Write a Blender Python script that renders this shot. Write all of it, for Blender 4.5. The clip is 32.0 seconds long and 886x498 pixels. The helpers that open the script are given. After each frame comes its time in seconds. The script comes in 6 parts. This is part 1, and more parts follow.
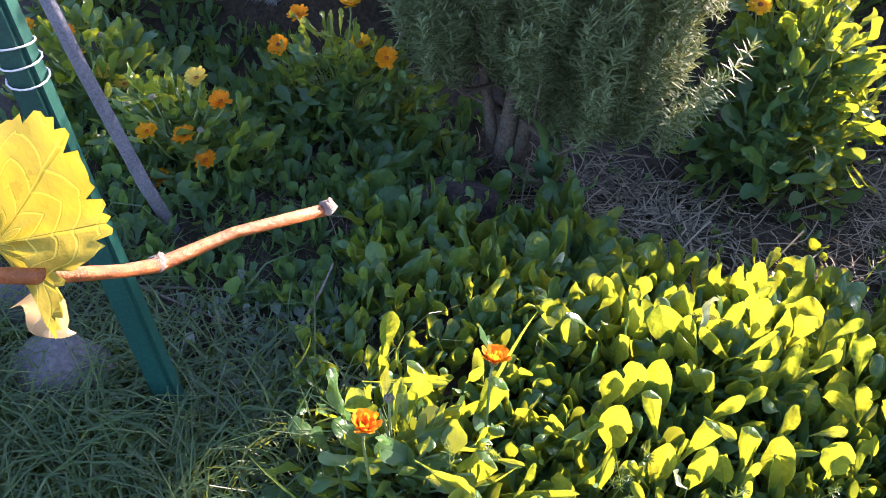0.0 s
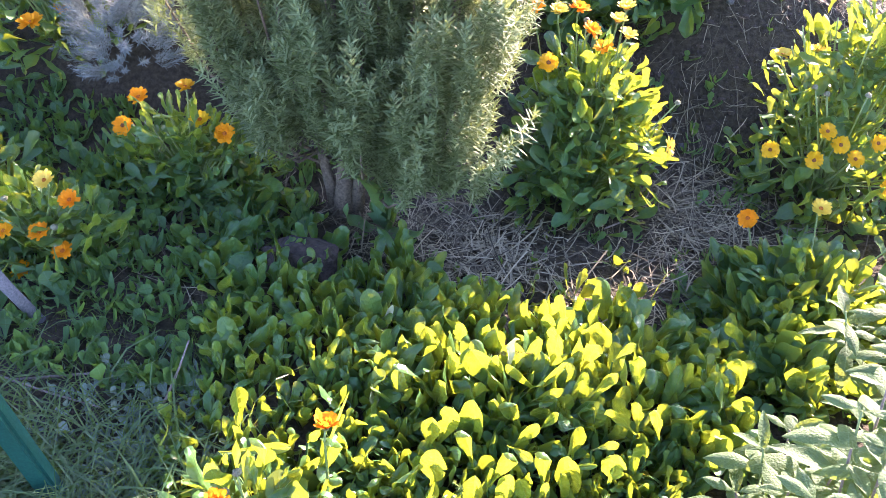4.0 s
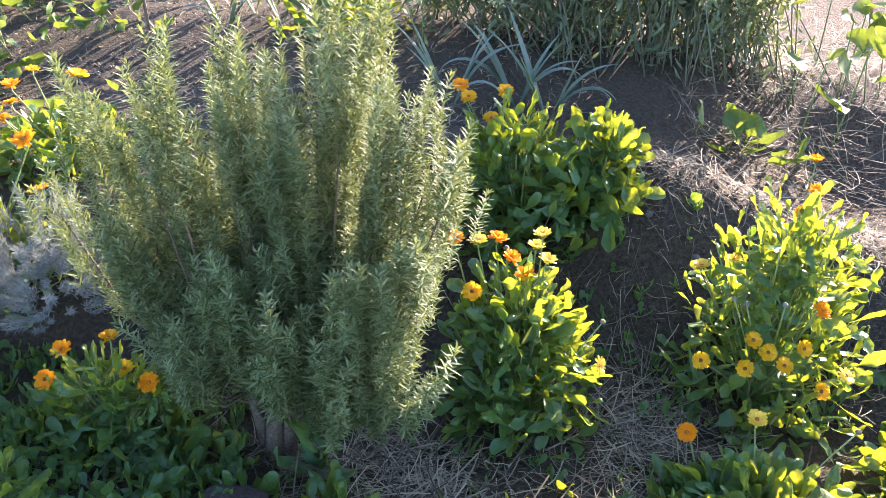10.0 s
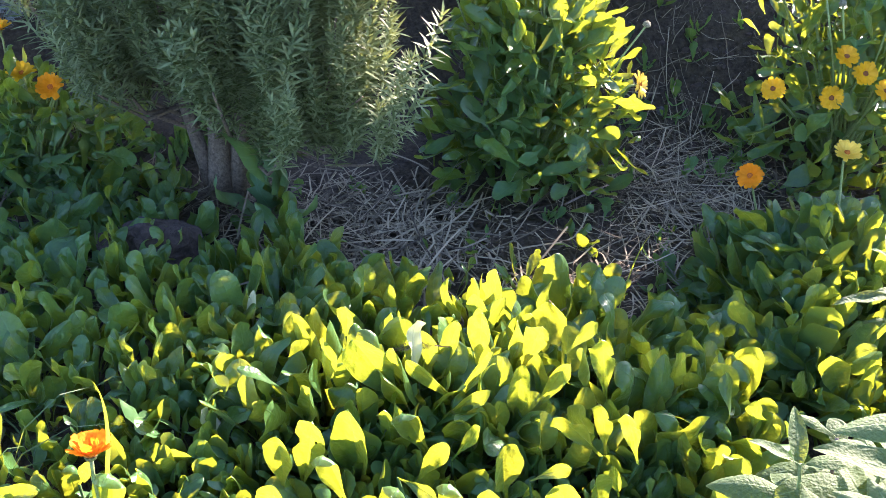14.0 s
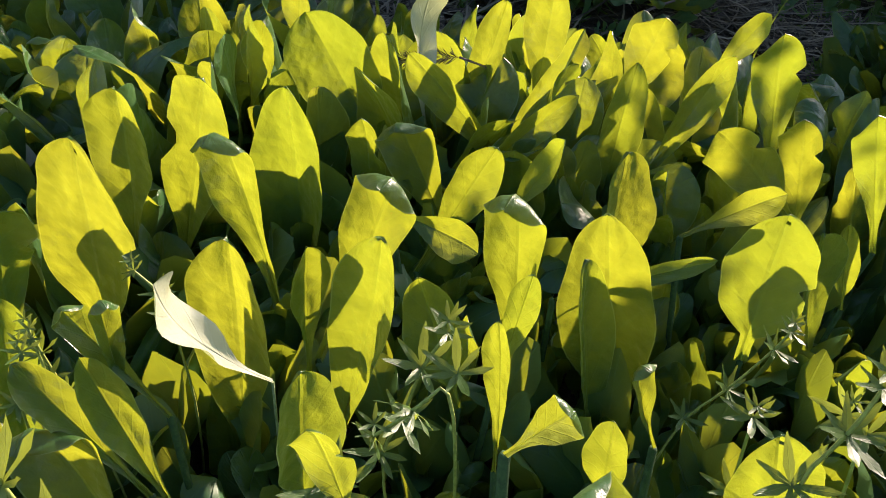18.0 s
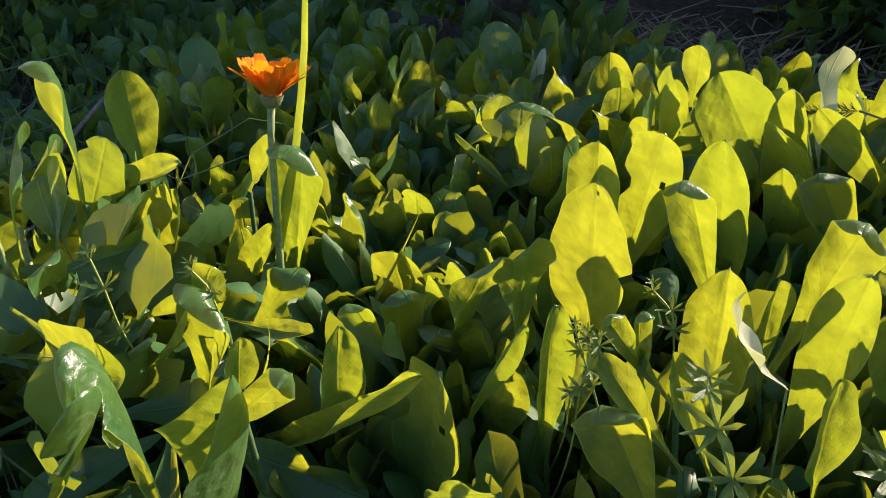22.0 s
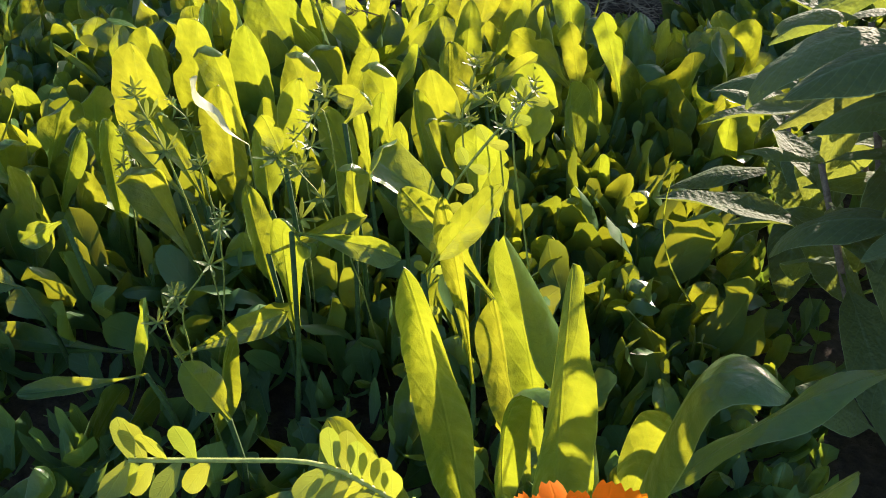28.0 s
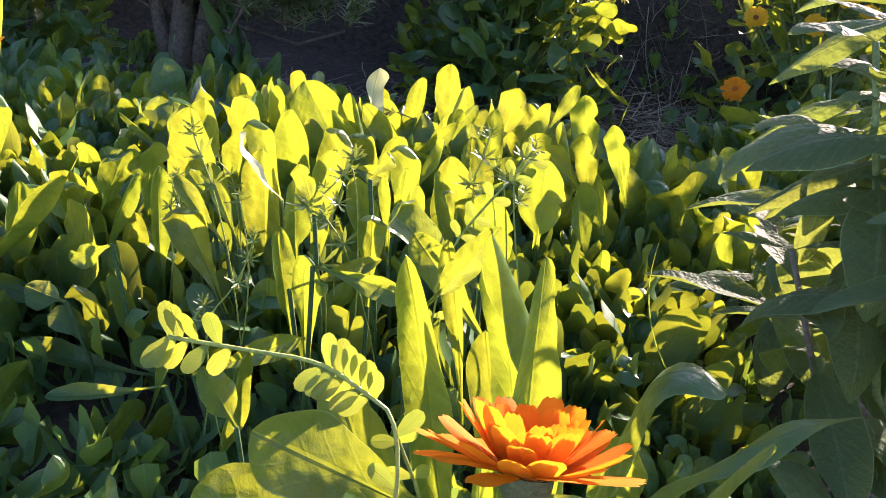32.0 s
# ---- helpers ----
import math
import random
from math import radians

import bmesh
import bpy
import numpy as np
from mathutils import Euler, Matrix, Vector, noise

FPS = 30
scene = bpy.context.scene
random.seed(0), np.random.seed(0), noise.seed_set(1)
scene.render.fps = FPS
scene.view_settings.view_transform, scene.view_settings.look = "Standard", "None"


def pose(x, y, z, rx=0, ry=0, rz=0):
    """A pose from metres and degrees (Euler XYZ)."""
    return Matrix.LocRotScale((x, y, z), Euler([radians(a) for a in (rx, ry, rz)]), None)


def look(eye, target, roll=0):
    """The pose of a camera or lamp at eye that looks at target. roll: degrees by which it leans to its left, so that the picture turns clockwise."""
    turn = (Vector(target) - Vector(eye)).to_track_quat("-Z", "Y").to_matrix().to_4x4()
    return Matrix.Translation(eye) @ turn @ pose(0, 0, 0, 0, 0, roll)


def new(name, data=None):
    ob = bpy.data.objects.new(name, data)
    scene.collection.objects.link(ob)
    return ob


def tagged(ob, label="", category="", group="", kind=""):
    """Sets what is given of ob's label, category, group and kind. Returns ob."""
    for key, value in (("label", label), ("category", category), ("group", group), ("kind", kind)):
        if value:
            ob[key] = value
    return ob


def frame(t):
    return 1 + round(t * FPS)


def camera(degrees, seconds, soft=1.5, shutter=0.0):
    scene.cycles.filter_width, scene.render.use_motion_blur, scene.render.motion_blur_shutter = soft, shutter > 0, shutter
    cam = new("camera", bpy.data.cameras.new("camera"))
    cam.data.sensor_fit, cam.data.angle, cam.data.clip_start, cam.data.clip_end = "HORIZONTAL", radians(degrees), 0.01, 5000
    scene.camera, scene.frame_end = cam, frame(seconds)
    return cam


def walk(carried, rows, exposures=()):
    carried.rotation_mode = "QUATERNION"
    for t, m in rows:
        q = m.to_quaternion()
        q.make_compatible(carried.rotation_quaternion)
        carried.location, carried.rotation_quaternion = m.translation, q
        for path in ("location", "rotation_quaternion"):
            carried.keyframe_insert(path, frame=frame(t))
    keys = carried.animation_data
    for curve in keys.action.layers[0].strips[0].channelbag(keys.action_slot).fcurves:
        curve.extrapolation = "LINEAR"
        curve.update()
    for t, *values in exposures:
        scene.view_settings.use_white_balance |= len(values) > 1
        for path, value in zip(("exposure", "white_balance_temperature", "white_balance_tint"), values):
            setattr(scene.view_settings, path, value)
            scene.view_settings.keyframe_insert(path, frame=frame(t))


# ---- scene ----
cam = camera(55.0, 32.0, soft=0.8)
PATH = [
    (0, (0.688, 0.396, 1.257), (0.216, 1.851, -0.031), 0.9),
    (0.5, (0.727, 0.41, 1.267), (0.294, 1.856, -0.045), 1.0),
    (1, (0.757, 0.426, 1.274), (0.412, 1.884, -0.051), 1.5),
    (1.5, (0.794, 0.421, 1.303), (0.479, 1.869, -0.041), 1.1),
    (2, (0.822, 0.403, 1.351), (0.532, 1.85, 0.001), 1.2),
    (2.5, (0.836, 0.386, 1.408), (0.581, 1.848, 0.066), 1.6),
    (4.5, (0.848, 0.384, 1.626), (0.601, 1.839, 0.276), 0.4),
    (5, (0.886, 0.37, 1.694), (0.599, 1.899, 0.437), -0.1),
    (5.5, (0.852, 0.369, 1.722), (0.595, 1.978, 0.563), 0.8),
    (6, (0.856, 0.373, 1.74), (0.584, 2.04, 0.669), 0.7),
    (6.5, (0.864, 0.378, 1.76), (0.584, 2.076, 0.74), 1.1),
    (7, (0.862, 0.376, 1.776), (0.561, 2.089, 0.788), 1.3),
    (7.5, (0.863, 0.368, 1.782), (0.538, 2.096, 0.83), 1.3),
    (8, (0.864, 0.361, 1.779), (0.523, 2.095, 0.843), 1.3),
    (8.5, (0.883, 0.357, 1.778), (0.544, 2.092, 0.841), 1.2),
    (9, (0.919, 0.355, 1.769), (0.606, 2.087, 0.821), 0.9),
    (9.5, (0.934, 0.392, 1.716), (0.661, 2.121, 0.749), 0.1),
    (10, (0.932, 0.478, 1.647), (0.727, 2.197, 0.646), -1.4),
    (10.5, (0.892, 0.567, 1.601), (0.816, 2.262, 0.542), -1.4),
    (11, (0.839, 0.618, 1.564), (0.9, 2.288, 0.465), -0.7),
    (11.5, (0.851, 0.644, 1.528), (0.976, 2.286, 0.392), -1.8),
    (12, (0.861, 0.661, 1.454), (1.05, 2.281, 0.298), -2.0),
    (12.5, (0.867, 0.715, 1.403), (1.036, 2.286, 0.177), -2.2),
    (13, (0.897, 0.717, 1.325), (0.916, 2.289, 0.09), -3.7),
    (13.5, (0.95, 0.702, 1.209), (0.775, 2.28, -0.007), -2.7),
    (14, (0.983, 0.696, 1.055), (0.716, 2.262, -0.16), -1.8),
    (14.5, (0.979, 0.726, 0.916), (0.682, 2.287, -0.298), -1.4),
    (16.5, (0.9, 0.976, 0.499), (0.743, 2.65, -0.584), 5.6),
    (17, (0.887, 0.966, 0.483), (0.721, 2.615, -0.637), 5.2),
    (17.5, (0.893, 0.959, 0.47), (0.709, 2.585, -0.681), 4.0),
    (18, (0.89, 0.944, 0.466), (0.689, 2.571, -0.679), 2.8),
    (18.5, (0.883, 0.932, 0.465), (0.656, 2.562, -0.672), 1.9),
    (19, (0.87, 0.919, 0.47), (0.582, 2.548, -0.654), 0.4),
    (19.5, (0.852, 0.907, 0.477), (0.478, 2.525, -0.638), -1.1),
    (20, (0.833, 0.898, 0.479), (0.378, 2.503, -0.623), -2.0),
    (20.5, (0.822, 0.887, 0.485), (0.294, 2.48, -0.603), -2.5),
    (21, (0.811, 0.877, 0.495), (0.22, 2.454, -0.584), -2.9),
    (21.5, (0.804, 0.86, 0.505), (0.111, 2.406, -0.558), -4.2),
    (22, (0.801, 0.844, 0.51), (0.021, 2.35, -0.549), -5.3),
    (22.5, (0.805, 0.823, 0.516), (0.001, 2.304, -0.561), -5.7),
    (23, (0.817, 0.806, 0.518), (0.004, 2.275, -0.57), -6.0),
    (23.5, (0.837, 0.788, 0.526), (0.031, 2.245, -0.581), -5.8),
    (24, (0.857, 0.768, 0.533), (0.073, 2.221, -0.596), -5.1),
    (24.5, (0.881, 0.749, 0.536), (0.15, 2.211, -0.616), -4.1),
    (25, (0.909, 0.733, 0.539), (0.268, 2.216, -0.64), -2.7),
    (25.5, (0.938, 0.719, 0.537), (0.434, 2.253, -0.644), -1.1),
    (26, (0.952, 0.707, 0.536), (0.555, 2.279, -0.636), -1.0),
    (26.5, (0.968, 0.694, 0.537), (0.666, 2.294, -0.625), -1.0),
    (28.5, (1.008, 0.581, 0.514), (0.862, 2.259, -0.564), -1.6),
    (29, (1.015, 0.56, 0.494), (0.879, 2.26, -0.55), -1.6),
    (29.5, (1.014, 0.553, 0.496), (0.861, 2.252, -0.547), -1.3),
    (30, (1.017, 0.544, 0.498), (0.838, 2.24, -0.547), -1.1),
    (30.5, (1.021, 0.535, 0.5), (0.819, 2.243, -0.521), -0.9),
    (31, (1.024, 0.536, 0.496), (0.825, 2.279, -0.465), 0.2),
    (31.5, (1.023, 0.532, 0.498), (0.814, 2.312, -0.389), 1.7),
    (32, (1.019, 0.53, 0.505), (0.787, 2.335, -0.325), 3.0),
]
EXPOSURE = [(0, 2.55, 5700, 37), (2, 3.25, 5600, 39), (5, 3.55, 5800, 37), (9, 2.95, 5800, 29), (12, 3.1, 5700, 29), (14.5, 3.1, 5600, 33), (16.5, 1.65, 5900, 29), (20, 1.3, 5900, 24), (26.5, 1.55, 5900, 21), (29, 1.6, 5900, 27), (32, 2.05, 5700, 37)]
walk(cam, [(t, look(eye, target, roll)) for t, eye, target, roll in PATH], EXPOSURE)

# ---- world, sun and exposure ----
SUN_AZ, SUN_EL = 30.0, 19.0
sky_world = bpy.data.worlds.new("sky")
scene.world = sky_world
sky_world.use_nodes = True
_n = sky_world.node_tree.nodes
_sky = _n.new("ShaderNodeTexSky")
_sky.sky_type, _sky.sun_disc = "NISHITA", False
_sky.sun_elevation, _sky.sun_rotation = radians(SUN_EL), radians(SUN_AZ)
_n["Background"].inputs["Strength"].default_value = 0.098
sky_world.node_tree.links.new(_sky.outputs[0], _n["Background"].inputs["Color"])
_sun = bpy.data.lights.new("sun", "SUN")
_sun.energy, _sun.angle, _sun.color = 5.0, radians(0.5), (1.0, 0.80, 0.54)
sun = new("sun", _sun)
_a, _e = radians(SUN_AZ), radians(SUN_EL)
sun.matrix_world = look((20 * math.sin(_a) * math.cos(_e), 20 * math.cos(_a) * math.cos(_e), 20 * math.sin(_e)), (0, 0, 0))


# ---- materials ----
def material(name):
    m = bpy.data.materials.new(name)
    m.use_nodes = True
    t = m.node_tree
    t.nodes.clear()
    return m, t, t.nodes.new("ShaderNodeOutputMaterial")


def node(t, kind, **values):
    n = t.nodes.new(kind)
    for k, v in values.items():
        n.inputs[k.replace("_", " ")].default_value = v
    return n


def link(t, a, b):
    t.links.new(a, b)


def ramp(t, fac, stops):
    r = t.nodes.new("ShaderNodeValToRGB")
    while len(r.color_ramp.elements) < len(stops):
        r.color_ramp.elements.new(0.5)
    for e, (p, c) in zip(r.color_ramp.elements, stops):
        e.position, e.color = p, (*c, 1)
    link(t, fac, r.inputs["Fac"])
    return r.outputs["Color"]


def blend(t, kind, fac, a, b):
    n = t.nodes.new("ShaderNodeMix")
    n.data_type, n.blend_type = "RGBA", kind
    if isinstance(fac, float):
        n.inputs["Factor"].default_value = fac
    else:
        link(t, fac, n.inputs["Factor"])
    for sock, v in (("A", a), ("B", b)):
        target = [i for i in n.inputs if i.name == sock and i.type == "RGBA"][0]
        if isinstance(v, tuple):
            target.default_value = (*v, 1)
        else:
            link(t, v, target)
    return [o for o in n.outputs if o.type == "RGBA"][0]


def maths(t, op, a, b=0.0):
    n = t.nodes.new("ShaderNodeMath")
    n.operation = op
    for i, v in enumerate((a, b)):
        if isinstance(v, (int, float)):
            n.inputs[i].default_value = v
        else:
            link(t, v, n.inputs[i])
    return n.outputs[0]


def leaf_material(name, dark, light, glow, glow_share=0.5, rough=0.5, vein=0.35, spots=0.25, fine=70.0, relief=0.3, island=False, gloss=0.4, veins=7.0, rim=0.0, fuzz=0.0):
    """A thin leaf: midrib and side veins along the UV map, blotches, small relief, light shining through."""
    m, t, out = material(name)
    uv = t.nodes.new("ShaderNodeUVMap")
    sep = t.nodes.new("ShaderNodeSeparateXYZ")
    link(t, uv.outputs[0], sep.inputs[0])
    across = maths(t, "ABSOLUTE", maths(t, "SUBTRACT", sep.outputs["X"], 0.5))
    rib = maths(t, "SUBTRACT", 1.0, maths(t, "MINIMUM", maths(t, "MULTIPLY", across, 22.0), 1.0))
    side = maths(t, "SINE", maths(t, "MULTIPLY", maths(t, "SUBTRACT", sep.outputs["Y"], maths(t, "MULTIPLY", across, 0.45)), 6.283 * veins))
    side = maths(t, "MULTIPLY", maths(t, "MAXIMUM", maths(t, "SUBTRACT", side, 0.86), 0.0), 4.0)
    lines = maths(t, "MINIMUM", maths(t, "ADD", rib, side), 1.0)
    geo = t.nodes.new("ShaderNodeNewGeometry")
    if island:
        rnd = geo.outputs["Random Per Island"]
    else:
        rnd = t.nodes.new("ShaderNodeObjectInfo").outputs["Random"]
    big = node(t, "ShaderNodeTexNoise", Scale=45.0, Detail=3.0)
    link(t, geo.outputs["Position"], big.inputs["Vector"])
    small = node(t, "ShaderNodeTexNoise", Scale=fine, Detail=4.0, Roughness=0.6)
    link(t, geo.outputs["Position"], small.inputs["Vector"])
    tone = blend(t, "MIX", rnd, dark, light)
    tone = blend(t, "MIX", maths(t, "MULTIPLY", big.outputs["Fac"], spots * 1.6), tone, tuple(0.55 * a + 0.45 * b for a, b in zip(dark, light)))
    tone = blend(t, "MIX", maths(t, "MULTIPLY", lines, vein), tone, tuple(min(1.0, c * 1.9 + 0.03) for c in light))
    # Pale leaf margin; the rim-lit outline is put into the colour here too.
    edge = maths(t, "MULTIPLY", maths(t, "GREATER_THAN", across, 0.486), rim)
    tone = blend(t, "MIX", edge, tone, (0.30, 0.40, 0.17))
    speck = maths(t, "MULTIPLY", maths(t, "GREATER_THAN", small.outputs["Fac"], 0.71), 0.45)
    tone = blend(t, "MIX", speck, tone, (0.10, 0.07, 0.02))
    patchy = ramp(t, big.outputs["Fac"], [(0.35, (0, 0, 0)), (0.65, (1, 1, 1))])
    shade = blend(t, "MIX", maths(t, "MULTIPLY", small.outputs["Fac"], 0.55), glow, tuple(c * 0.35 for c in glow))
    shade = blend(t, "MULTIPLY", 0.34, shade, patchy)
    shade = blend(t, "MIX", maths(t, "MULTIPLY", lines, vein * 0.5), shade, tuple(c * 0.6 for c in glow))
    shade = blend(t, "MIX", maths(t, "MULTIPLY", rnd, 0.45), shade, tuple(a * b for a, b in zip(glow, (0.55, 0.75, 0.5))))
    bump = node(t, "ShaderNodeBump", Strength=relief, Distance=0.003)
    mid = node(t, "ShaderNodeTexNoise", Scale=fine * 0.55, Detail=1.0)
    link(t, geo.outputs["Position"], mid.inputs["Vector"])
    high = maths(t, "ADD", maths(t, "ADD", maths(t, "MULTIPLY", small.outputs["Fac"], 0.45), maths(t, "MULTIPLY", mid.outputs["Fac"], 1.5)), maths(t, "MULTIPLY", maths(t, "ADD", rib, maths(t, "MULTIPLY", side, 0.25)), -0.25))
    link(t, high, bump.inputs["Height"])
    body = node(t, "ShaderNodeBsdfPrincipled", Roughness=rough)
    body.inputs["Specular IOR Level"].default_value = gloss
    body.inputs["Sheen Weight"].default_value = fuzz
    body.inputs["Sheen Tint"].default_value = (0.8, 0.95, 0.75, 1)
    link(t, tone, body.inputs["Base Color"])
    link(t, bump.outputs[0], body.inputs["Normal"])
    thin = t.nodes.new("ShaderNodeBsdfTranslucent")
    link(t, shade, thin.inputs["Color"])
    link(t, bump.outputs[0], thin.inputs["Normal"])
    mix = t.nodes.new("ShaderNodeMixShader")
    mix.inputs[0].default_value = glow_share
    link(t, body.outputs[0], mix.inputs[1])
    link(t, thin.outputs[0], mix.inputs[2])
    link(t, mix.outputs[0], out.inputs["Surface"])
    return m


def solid_material(name, a, b, scale=20.0, rough=0.8, relief=0.4, fine=120.0, metal=0.0, c=None, distance=0.004):
    """A dull solid surface with two scales of blotches and relief."""
    m, t, out = material(name)
    co = t.nodes.new("ShaderNodeNewGeometry")
    big = node(t, "ShaderNodeTexNoise", Scale=scale, Detail=5.0, Roughness=0.6)
    small = node(t, "ShaderNodeTexNoise", Scale=fine, Detail=6.0, Roughness=0.7)
    for n in (big, small):
        link(t, co.outputs["Position"], n.inputs["Vector"])
    tone = ramp(t, big.outputs["Fac"], [(0.32, a), (0.68, b)])
    fleck = ramp(t, small.outputs["Fac"], [(0.35, tuple(v * 0.45 for v in a)), (0.65, c or tuple(min(1, v * 1.35) for v in b))])
    tone = blend(t, "MIX", 0.5, tone, fleck)
    rnd = t.nodes.new("ShaderNodeObjectInfo").outputs["Random"]
    tone = blend(t, "MULTIPLY", maths(t, "MULTIPLY", rnd, 0.4), tone, (0.6, 0.6, 0.62))
    bump = node(t, "ShaderNodeBump", Strength=relief, Distance=distance)
    link(t, maths(t, "ADD", big.outputs["Fac"], small.outputs["Fac"]), bump.inputs["Height"])
    body = node(t, "ShaderNodeBsdfPrincipled", Roughness=rough, Metallic=metal)
    link(t, tone, body.inputs["Base Color"])
    link(t, bump.outputs[0], body.inputs["Normal"])
    link(t, body.outputs[0], out.inputs["Surface"])
    return m


def strand_material(name, a, b, rough=0.6, thin=0.0, glow=(0.3, 0.3, 0.1), gloss=0.5):
    """Straws, needles and blades: each piece of the mesh has its own tone."""
    m, t, out = material(name)
    geo = t.nodes.new("ShaderNodeNewGeometry")
    tone = blend(t, "MIX", geo.outputs["Random Per Island"], a, b)
    dirt = node(t, "ShaderNodeTexNoise", Scale=9.0, Detail=3.0)
    link(t, geo.outputs["Position"], dirt.inputs["Vector"])
    tone = blend(t, "MULTIPLY", maths(t, "MULTIPLY", dirt.outputs["Fac"], 0.8), tone, (0.55, 0.55, 0.55))
    body = node(t, "ShaderNodeBsdfPrincipled", Roughness=rough)
    body.inputs["Specular IOR Level"].default_value = gloss
    link(t, tone, body.inputs["Base Color"])
    last = body.outputs[0]
    if thin:
        see = t.nodes.new("ShaderNodeBsdfTranslucent")
        see.inputs[0].default_value = (*glow, 1)
        mix = t.nodes.new("ShaderNodeMixShader")
        mix.inputs[0].default_value = thin
        link(t, last, mix.inputs[1])
        link(t, see.outputs[0], mix.inputs[2])
        last = mix.outputs[0]
    link(t, last, out.inputs["Surface"])
    return m


GLOW = (0.71, 0.76, 0.018)
CAL = leaf_material("calendula_leaf", (0.028, 0.094, 0.024), (0.060, 0.152, 0.044), GLOW, 0.36, 0.33, vein=0.18, gloss=0.5, rim=0.5, fuzz=0.05, fine=170.0, relief=0.6)
CAL_ISL = leaf_material("calendula_leaf_far", (0.031, 0.094, 0.030), (0.066, 0.152, 0.052), GLOW, 0.23, 0.42, vein=0.14, island=True, gloss=0.45)
SAGE = leaf_material("sage_leaf", (0.048, 0.090, 0.036), (0.090, 0.142, 0.062), (0.60, 0.68, 0.07), 0.30, 0.65, vein=0.4, fine=420.0, relief=0.5, veins=13.0, gloss=0.2, rim=0.7, fuzz=0.04)
WEED = leaf_material("weed_leaf", (0.05, 0.13, 0.045), (0.10, 0.20, 0.08), (0.35, 0.50, 0.03), 0.4, 0.5, island=True)
THISTLE = leaf_material("thistle_leaf", (0.07, 0.16, 0.075), (0.10, 0.20, 0.10), (0.35, 0.50, 0.05), 0.35, 0.5)
VINE = leaf_material("vine_leaf", (0.30, 0.24, 0.02), (0.50, 0.42, 0.04), (0.72, 0.58, 0.02), 0.30, 0.5, vein=0.8, veins=5.0, spots=1.0, fine=120.0, relief=0.8)
DRYLEAF = leaf_material("dry_leaf", (0.35, 0.25, 0.12), (0.55, 0.42, 0.25), (0.6, 0.45, 0.2), 0.35, 0.6)
# Tones this pale put the sun glint into the turned leaves' colour.
PALELEAF = leaf_material("pale_leaf", (0.50, 0.54, 0.34), (0.70, 0.72, 0.55), (0.7, 0.7, 0.3), 0.35, 0.25, vein=0.05, gloss=0.8, spots=0.8, relief=0.7)
VETCH = leaf_material("vetch_leaflet", (0.08, 0.15, 0.04), (0.15, 0.24, 0.06), (0.55, 0.60, 0.03), 0.5, 0.45)
CLEAVER = leaf_material("cleaver_leaflet", (0.045, 0.11, 0.025), (0.10, 0.18, 0.04), (0.56, 0.62, 0.04), 0.42, 0.4, island=True)
FARLEAF = leaf_material("broad_leaf", (0.042, 0.095, 0.030), (0.095, 0.165, 0.055), (0.45, 0.55, 0.04), 0.24, 0.5)
BLUELEAF = leaf_material("leek_leaf", (0.10, 0.16, 0.13), (0.20, 0.27, 0.22), (0.4, 0.5, 0.2), 0.3, 0.35, vein=0.1, gloss=0.5)
# Wide tone range: contrast of lit and shaded needles put into the colour.
NEEDLE = strand_material("rosemary_needle", (0.032, 0.064, 0.022), (0.27, 0.34, 0.16), 0.6, 0.20, (0.48, 0.55, 0.14), 0.2)
SILVER = strand_material("silver_needle", (0.10, 0.13, 0.125), (0.29, 0.335, 0.32), 0.85, 0.15, (0.4, 0.42, 0.34))
STRAW = strand_material("straw", (0.050, 0.042, 0.026), (0.38, 0.335, 0.21), 0.7, gloss=0.25)
GRASS = strand_material("grass", (0.020, 0.060, 0.020), (0.056, 0.125, 0.038), 0.45, 0.3, (0.40, 0.48, 0.03))
DUSTY = leaf_material("dusty_leaf", (0.11, 0.16, 0.11), (0.23, 0.29, 0.21), (0.30, 0.36, 0.16), 0.2, 0.7, island=True)
BLOOM = strand_material("shrub_bloom", (0.55, 0.52, 0.22), (0.75, 0.72, 0.40), 0.6, 0.5, (0.8, 0.75, 0.3))
SOIL = solid_material("soil", (0.030, 0.023, 0.012), (0.066, 0.051, 0.028), 3.0, 0.95, 1.0, 75.0, c=(0.15, 0.12, 0.075), distance=0.02)
CLOD = solid_material("clod", (0.035, 0.026, 0.02), (0.10, 0.075, 0.055), 12.0, 0.95, 1.0, 90.0, distance=0.012)
STONE = solid_material("stone", (0.07, 0.068, 0.062), (0.15, 0.145, 0.135), 9.0, 0.85, 0.8, 110.0)
BARK = solid_material("bark", (0.060, 0.046, 0.028), (0.20, 0.160, 0.105), 26.0, 0.9, 1.0, 160.0)
TWIG = solid_material("dead_twig", (0.14, 0.10, 0.075), (0.30, 0.24, 0.19), 30.0, 0.8, 0.6, 200.0)
CANE = solid_material("vine_cane", (0.24, 0.062, 0.010), (0.40, 0.135, 0.028), 40.0, 0.5, 0.5, 300.0)
GREENPOST = solid_material("green_paint", (0.006, 0.055, 0.042), (0.010, 0.080, 0.060), 12.0, 0.35, 0.15, 200.0)
POLE = solid_material("grey_pole", (0.10, 0.105, 0.12), (0.20, 0.20, 0.22), 28.0, 0.6, 0.5, 220.0)
WIRE = solid_material("white_wire", (0.60, 0.60, 0.58), (0.75, 0.75, 0.72), 50.0, 0.4, 0.1, 200.0)
CUP = solid_material("white_cap", (0.70, 0.70, 0.66), (0.80, 0.80, 0.77), 30.0, 0.5, 0.1, 200.0)
